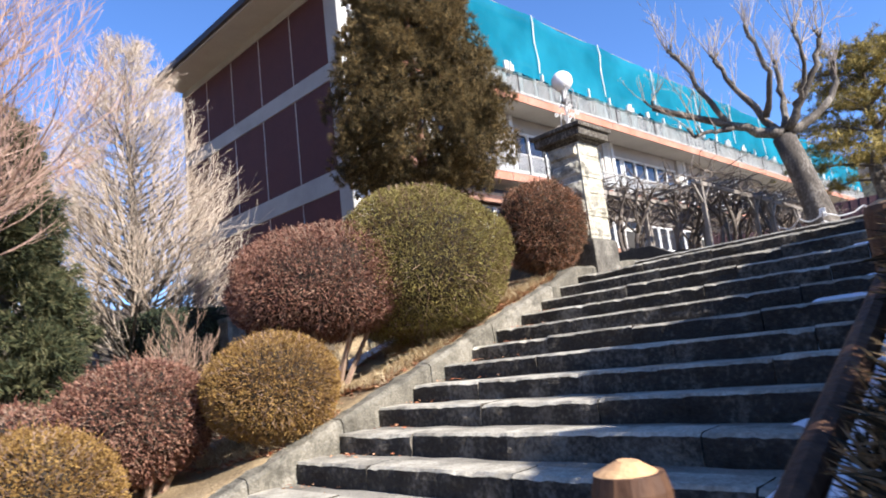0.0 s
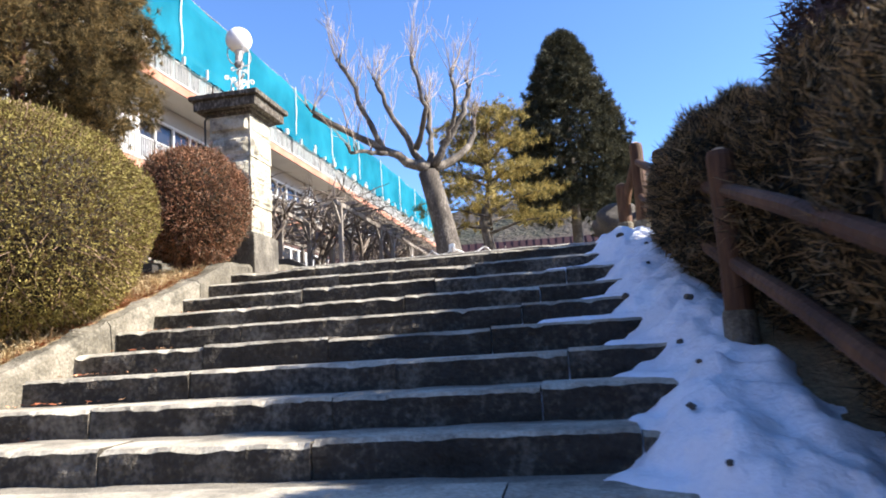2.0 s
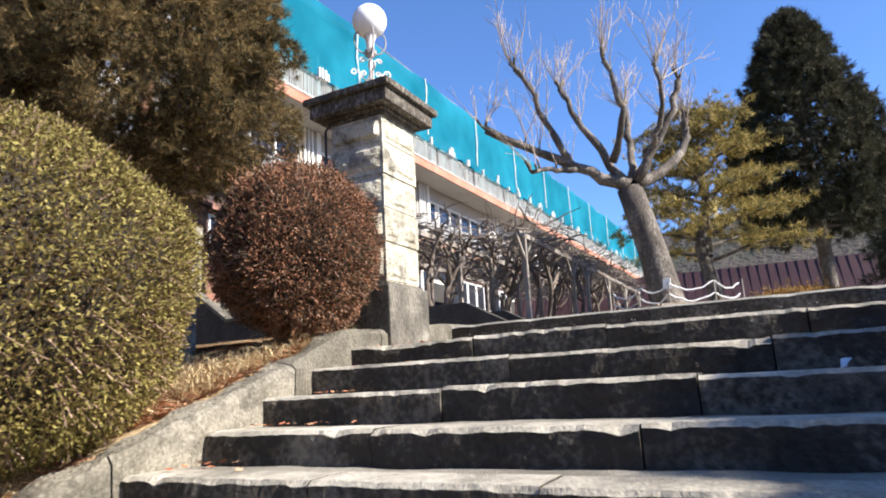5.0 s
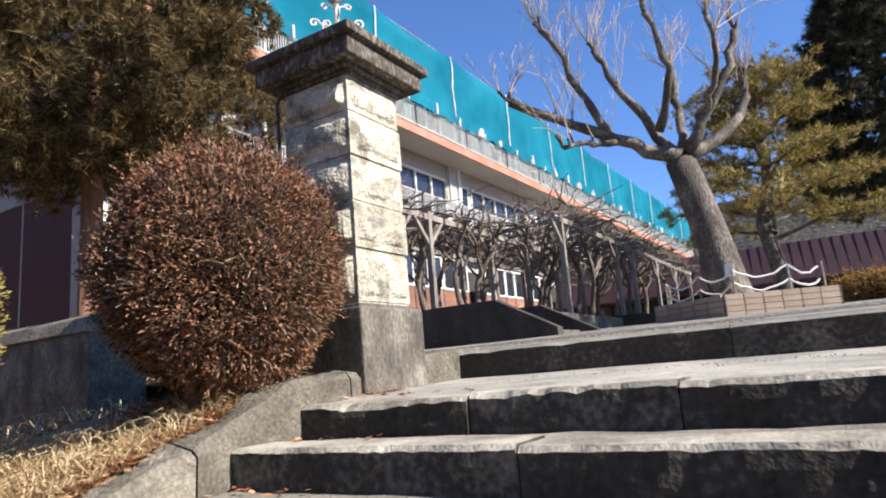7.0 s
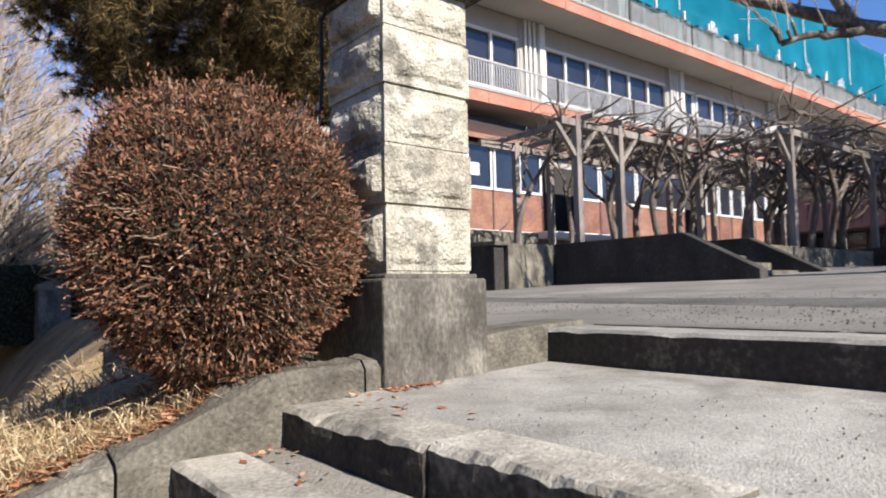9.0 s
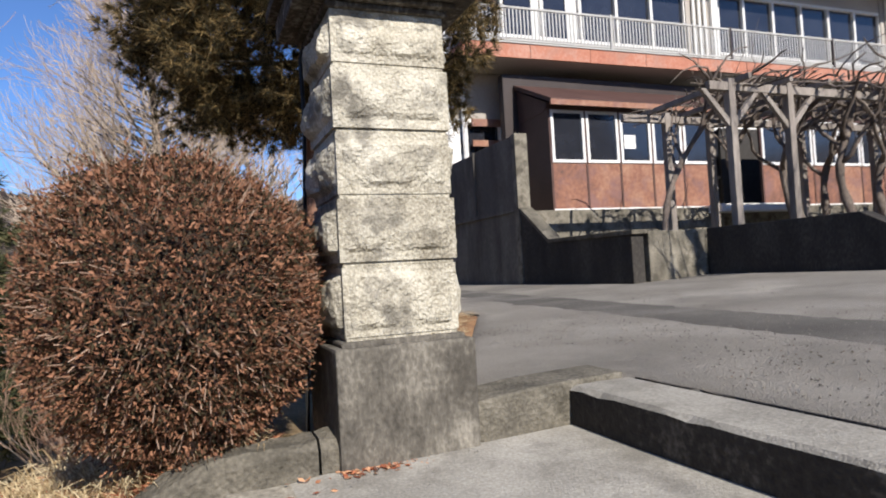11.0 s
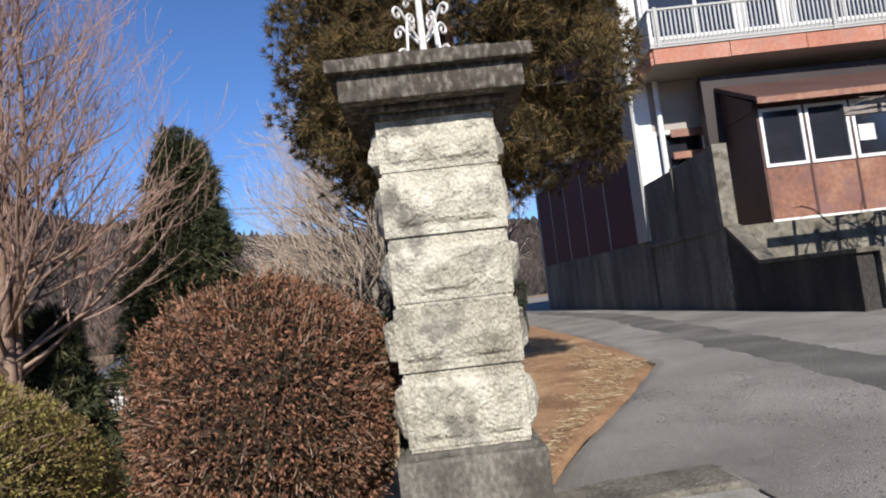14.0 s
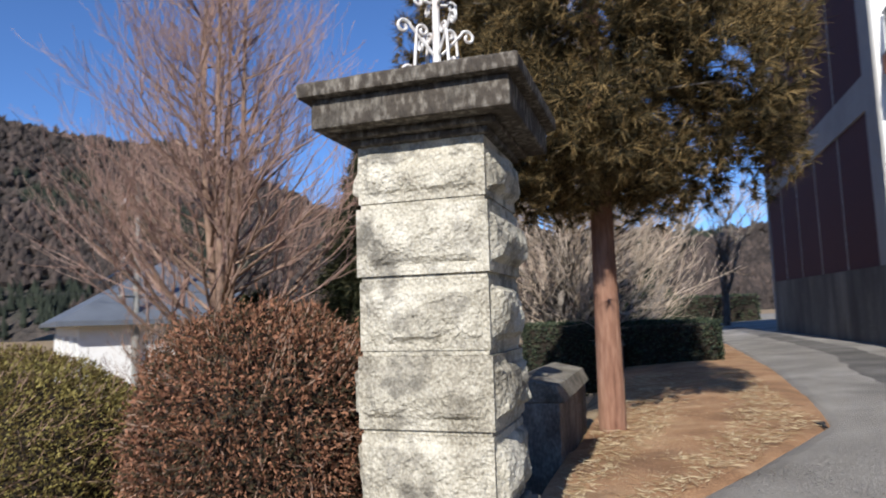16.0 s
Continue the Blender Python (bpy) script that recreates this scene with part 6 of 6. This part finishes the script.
# snowy mountain beyond the hills
a = Acc()
for i in range(61):
    an = radians(55 + 45 * i / 60)
    for j in range(13):
        q = j / 12
        R = 1150 + 500 * q
        crest = 70 + 330 * math.exp(-((math.degrees(an) - 77) / 9.0) ** 2)
        a.v.append((R * math.cos(an), R * math.sin(an), -5 + crest * q * (1 + 0.10 * n3(i * 0.22, q * 3) + 0.06 * n3(i * 0.7, q * 8)) + (22 * n3(i * 0.5, q * 5, 3) if j else 0)))
for i in range(60):
    for j in range(12):
        p = i * 13 + j
        a.f.append((p, p + 13, p + 14, p + 1))
structure(part("backdrop_mountain", a, M["far_snow"], smooth=True), "far mountain streaked with snow", "mountain")


# woods on the hills: many small crowns of bare and evergreen trees
def hill_height(x, y):
    an = math.degrees(math.atan2(y, x)) % 360
    hgt = 0
    for (a0, h0), (a1, h1) in zip(HILLS, HILLS[1:]):
        if a0 <= an <= a1:
            hgt = h0 + (h1 - h0) * smooth01((an - a0) / (a1 - a0))
    q = max(0.0, (math.hypot(x, y) / 260 - 1) / 0.9)
    c, s_ = math.cos(radians(an)), math.sin(radians(an))
    return -2 + hgt * (1 + 0.9 * q) * (q ** 0.8) * (1 + 0.12 * n3(c * 3, s_ * 3, q * 2 + 3)) + hgt * 0.05 * n3(c * 14, s_ * 14, q * 7 + 3)


rw = random.Random(90)
bare, ever = Acc(), Acc()
for k in range(24000):
    an = radians(rw.uniform(112, 262))
    R = 262 + 228 * rw.random() ** 0.8
    x, y = R * math.cos(an), R * math.sin(an)
    z = hill_height(x, y)
    dark = n3(x, y, 0, 0.012) + 0.4 * n3(x, y, 4, 0.05) > 0.26
    a = ever if dark else bare
    h_, w_ = rw.uniform(4, 7.5), rw.uniform(1.2, 2.3) * (0.8 if dark else 1.2)
    b = len(a.v)
    turn = rw.uniform(0, 6)
    a.v += [(x + math.cos(turn + q * 1.257) * w_ * rw.uniform(0.7, 1.2), y + math.sin(turn + q * 1.257) * w_, z + h_ * (0.1 if dark else rw.uniform(0.25, 0.55))) for q in range(5)]
    a.v += [(x, y, z - 2), (x + rw.uniform(-1, 1), y, z + h_)]
    for q in range(5):
        a.f += [(b + q, b + (q + 1) % 5, b + 6), (b + (q + 1) % 5, b + q, b + 5)]
M["wood_bare"] = material("far_bare_woods", [(0.025, 0.02, 0.017), (0.048, 0.037, 0.030), (0.085, 0.062, 0.05)], 0.02, 0.8, 0.95, 0.0, island=0.35)
M["wood_ever"] = material("far_evergreen_woods", [(0.015, 0.020, 0.013), (0.03, 0.036, 0.022)], 0.02, 0.8, 0.95, 0.0, island=0.5)
tagged(part("bare_woods", bare, M["wood_bare"]), "brown bare woods covering the far hills", "woods", kind="stuff")
tagged(part("evergreen_woods", ever, M["wood_ever"]), "dark evergreen woods on the far hills", "woods", kind="stuff")

# ---- needles under the conifer, straw, fallen leaves and grit ----
def island():
    xs = span([(-24, -12, 0.6), (-12, -5.66, 0.12)])
    a, n = Acc(), 16
    for x in xs:
        y1 = road_edge(x) + 0.02
        y0 = 8.80 if x < -8.2 else min(9.0, y1 - 0.02) - 0.25
        for k in range(n):
            y = y0 + (y1 - y0) * k / (n - 1)
            a.v.append((x, y, max(road_z(y) + 0.012, land(x, y) + 0.0) + 0.05 * (1 - abs(2 * k / (n - 1) - 1)) + 0.02 * n3(x, y, 0, 2.5) - (0.03 if k == n - 1 else 0)))
    for i in range(len(xs) - 1):
        for k in range(n - 1):
            p = i * n + k
            a.f.append((p, p + n, p + n + 1, p + 1))
    return a


structure(part("needle_bed", island(), M["needles"], smooth=True), "bed of fallen tan needles under the conifer", "ground")

rs = random.Random(77)


def scatter(name, label, category, mat, n, place, length, width, flat=0.25, curl=0.0):
    a = Acc()
    for k in range(n):
        p = place(rs)
        if p is None:
            continue
        an = rs.uniform(0, 2 * math.pi)
        d = Vector((math.cos(an), math.sin(an), rs.uniform(-0.1, 1.0) * flat)).normalized()
        w = Vector((-d.y, d.x, rs.uniform(-0.6, 0.6))).normalized()
        L = length * rs.uniform(0.5, 1.4)
        if curl:
            b = len(a.v)
            m = p + d * (L * 0.5) + Vector((0, 0, L * 0.25))
            e = m + Vector((d.x, d.y, -0.2)).normalized() * (L * 0.5)
            a.v += [tuple(p - w * width / 2), tuple(p + w * width / 2), tuple(m + w * width * 0.4), tuple(m - w * width * 0.4), tuple(e)]
            a.f += [(b, b + 1, b + 2, b + 3), (b + 3, b + 2, b + 4)]
        else:
            a.leaf(p, d, w, L, width * rs.uniform(0.7, 1.3))
    return tagged(part(name, a, mat), label, category, kind="stuff")


def by_kerb(x0, x1, y0, y1, sparse=0.0):
    def f(r):
        x, y = r.uniform(x0, x1), r.uniform(y0, y1)
        if n3(x, y, 5, 1.3) < sparse:
            return None
        return Vector((x, y, far_land(x, y) + 0.015))
    return f


scatter("fallen_leaves", "fallen red-brown leaves along the kerb", "fallen leaves", M["litter"], 24000, by_kerb(-6.2, -5.2, 0.8, 8.4), 0.055, 0.028)
scatter("fallen_leaves", "fallen red-brown leaves under the bushes", "fallen leaves", M["litter"], 7000, by_kerb(-8.5, -5.5, 0.0, 8.2, -0.1), 0.06, 0.03)
scatter("dry_grass", "pale dry grass tufts beside the kerb", "dry grass", M["straw"], 20000, by_kerb(-6.6, -5.27, 1.0, 8.3, 0.0), 0.18, 0.006, 0.8, 1)
scatter("fallen_needles", "drift of red-brown needles under the bush by the pillar", "fallen needles", M["litter"], 22000, by_kerb(-6.3, -5.15, 5.6, 8.45, -0.25), 0.10, 0.007, 0.35)
scatter("fallen_needles", "tan needles caught along the kerb", "fallen needles", M["straw"], 9000, by_kerb(-5.75, -5.15, 4.6, 8.45, -0.2), 0.11, 0.006, 0.4)
scatter("dry_grass", "pale dry grass over the bank", "dry grass", M["straw"], 14000, by_kerb(-11.5, -6.0, -1.5, 8.2, 0.0), 0.22, 0.010, 0.7, 1)
scatter("fallen_needles", "loose tan needles and grass under the conifer", "fallen needles", M["straw"], 17000,
        lambda r: (lambda x: (lambda y: Vector((x, y, max(road_z(y), land(x, y)) + 0.045 + 0.03 * n3(x, y, 0, 2.5))) if y < road_edge(x) - 0.05 else None)(r.uniform(8.9, 10.8)))(-5.7 - 9 * r.random() ** 1.4), 0.09, 0.008, 0.15)
scatter("fallen_leaves", "brown leaves caught against the return kerb", "fallen leaves", M["litter"], 700,
        lambda r: Vector((-5.06 + abs(r.gauss(0, 0.05)), r.uniform(8.3, 9.5), 2.275)), 0.035, 0.018)
scatter("fallen_leaves", "a few leaves on the steps", "fallen leaves", M["litter"], 220,
        lambda r: (lambda k: Vector((-5.05 + abs(r.gauss(0, 0.4)), TOP_Y - TREAD * k + r.uniform(0.2, 0.45), TOP_Z - RISER * k + 0.01)))(r.randint(0, 12)), 0.05, 0.025)


def grit(r):
    x, y = r.uniform(-9, 0.5), 9.95 + abs(r.gauss(0, 1.6))
    if n3(x, y, 2, 0.7) < -0.1 or y < road_edge(x) + 0.05:
        return None
    return Vector((x, y, road_z(y) + 0.008))


def pebbles(name, label, n, place, s, mat=M["asphalt"]):
    a = Acc()
    for k in range(n):
        p = place(rs)
        if p is None:
            continue
        h = s * rs.uniform(0.4, 1.5)
        b = len(a.v)
        for q in range(4):
            an = q * 1.57 + rs.uniform(0, 0.6)
            a.v.append((p.x + math.cos(an) * h, p.y + math.sin(an) * h, p.z - 0.004))
        a.v.append((p.x + rs.uniform(-0.3, 0.3) * h, p.y, p.z + h * 0.8))
        a.f += [(b + q, b + (q + 1) % 4, b + 4) for q in range(4)]
    return tagged(part(name, a, mat), label, "gravel", kind="stuff")


pebbles("gravel", "loose grit on the asphalt drive", 3500, grit, 0.0045)
pebbles("gravel", "dark loose grit on the asphalt drive", 2600, grit, 0.006, M["asphalt_dark"])
pebbles("gravel", "loose grit on the landing", 350, lambda r: Vector((r.uniform(-5, -0.5), r.uniform(8.1, 9.45), TOP_Z + 0.04)), 0.004)


# long repair strip of darker asphalt across the drive
def strip():
    a = Acc()
    xs = span([(-40, -14, 0.4), (-14, 8, 0.1)])
    for x in xs:
        yc = 11.55 + 0.12 * min(13.0, max(-14.0, -5 - x)) + 0.06 * n3(x, 0, 0, 0.7)
        w = 0.42 + 0.08 * n3(x, 4, 0, 1.1)
        lo, hi = w + 0.10 * n3(x, 1, 0, 3.0) + 0.06 * n3(x, 1, 5, 9.0), w + 0.10 * n3(x, 9, 0, 3.0) + 0.06 * n3(x, 9, 5, 9.0)
        for y, dz in ((yc - lo, -0.012), (yc - lo * 0.7, 0.007), (yc + hi * 0.7, 0.007), (yc + hi, -0.012)):
            a.v.append((x, y, road_z(y) + dz))
    for i in range(len(xs) - 1):
        for k in range(3):
            p = i * 4 + k
            a.f.append((p, p + 4, p + 5, p + 1))
    return a


M["patch"] = material("dark_patched_asphalt", [(0.075, 0.069, 0.059), (0.135, 0.124, 0.107), (0.25, 0.232, 0.20)], 1.2, 110, 0.92, 0.8, 140)
structure(part("road_patch", strip(), M["patch"], smooth=True), "dark repaired strip along the drive", "road")
tagged(part("drain_hose", Acc().tube([(-9.15 + 0.02 * i, 10.84 + 0.004 * i * (-1) ** i, road_z(10.7) + 0.02) for i in range(-12, 3)], [0.011] * 15, 6), M["cable"]), "short black hose at the tip of the needle bed", "hose")


# dark lumps added for the marks where corners of the steps show through the snow
for i in range(1, 13):
    y = TOP_Y - TREAD * i + rs.uniform(-0.05, 0.03)
    x = -0.80 + rs.gauss(0, 0.09)
    bm = bmesh.new()
    bmesh.ops.create_icosphere(bm, subdivisions=2, radius=1)
    k, rs_long = rs.uniform(0.010, 0.026), rs.uniform(1.0, 3.6)
    for v in bm.verts:
        s_ = 1 + 0.45 * n3(v.co.x * 2 + i, v.co.y * 2, v.co.z * 2)
        v.co = (v.co.x * k * 1.3 * s_, v.co.y * k * rs_long * s_, v.co.z * k * 1.1 * s_)
    bmesh.ops.translate(bm, verts=bm.verts, vec=(x, y, snow_z(x, y) + k * 0.1))
    tagged(part("stone", bm, M["asphalt_dark"]), "small dark lump in the snow at a step corner", "stone", "stones in the snow")


# thin old snow left in the shade of the bushes and by the far hedge
def snow_patch(cx, cy, rx, ry, seed, label):
    sh = sheet(span([(cx - rx, cx + rx, 0.05)]), span([(cy - ry, cy + ry, 0.05)]), lambda x, y: far_land(x, y) + 0.035 + 0.02 * n3(x, y, seed, 3.0),
               lambda x, y: ((x - cx) / rx) ** 2 + ((y - cy) / ry) ** 2 + 0.55 * n3(x, y, seed, 1.6) + 0.3 * n3(x, y, seed, 5.0) < 0.72)
    tagged(part("snow_patch", sh, M["snow"], smooth=True), label, "snow", kind="stuff")


snow_patch(-7.3, 5.3, 0.75, 1.1, 2, "thin snow lying in the shade behind the bushes")
snow_patch(-9.0, 6.3, 1.2, 0.9, 6, "thin snow patch on the bank")
bm = bmesh.new()
bmesh.ops.create_icosphere(bm, subdivisions=4, radius=0.7)
for v in bm.verts:
    v.co = v.co * (1 + 0.25 * n3(v.co.x * 2, v.co.y * 2, v.co.z * 2)) + Vector((0, 0, 0))
    v.co.z *= 0.6
bmesh.ops.translate(bm, verts=bm.verts, vec=(-25.5, 9.4, 2.85))
tagged(part("snow_heap", bm, M["snow"], smooth=True), "small heap of cleared snow by the drive", "snow heap")
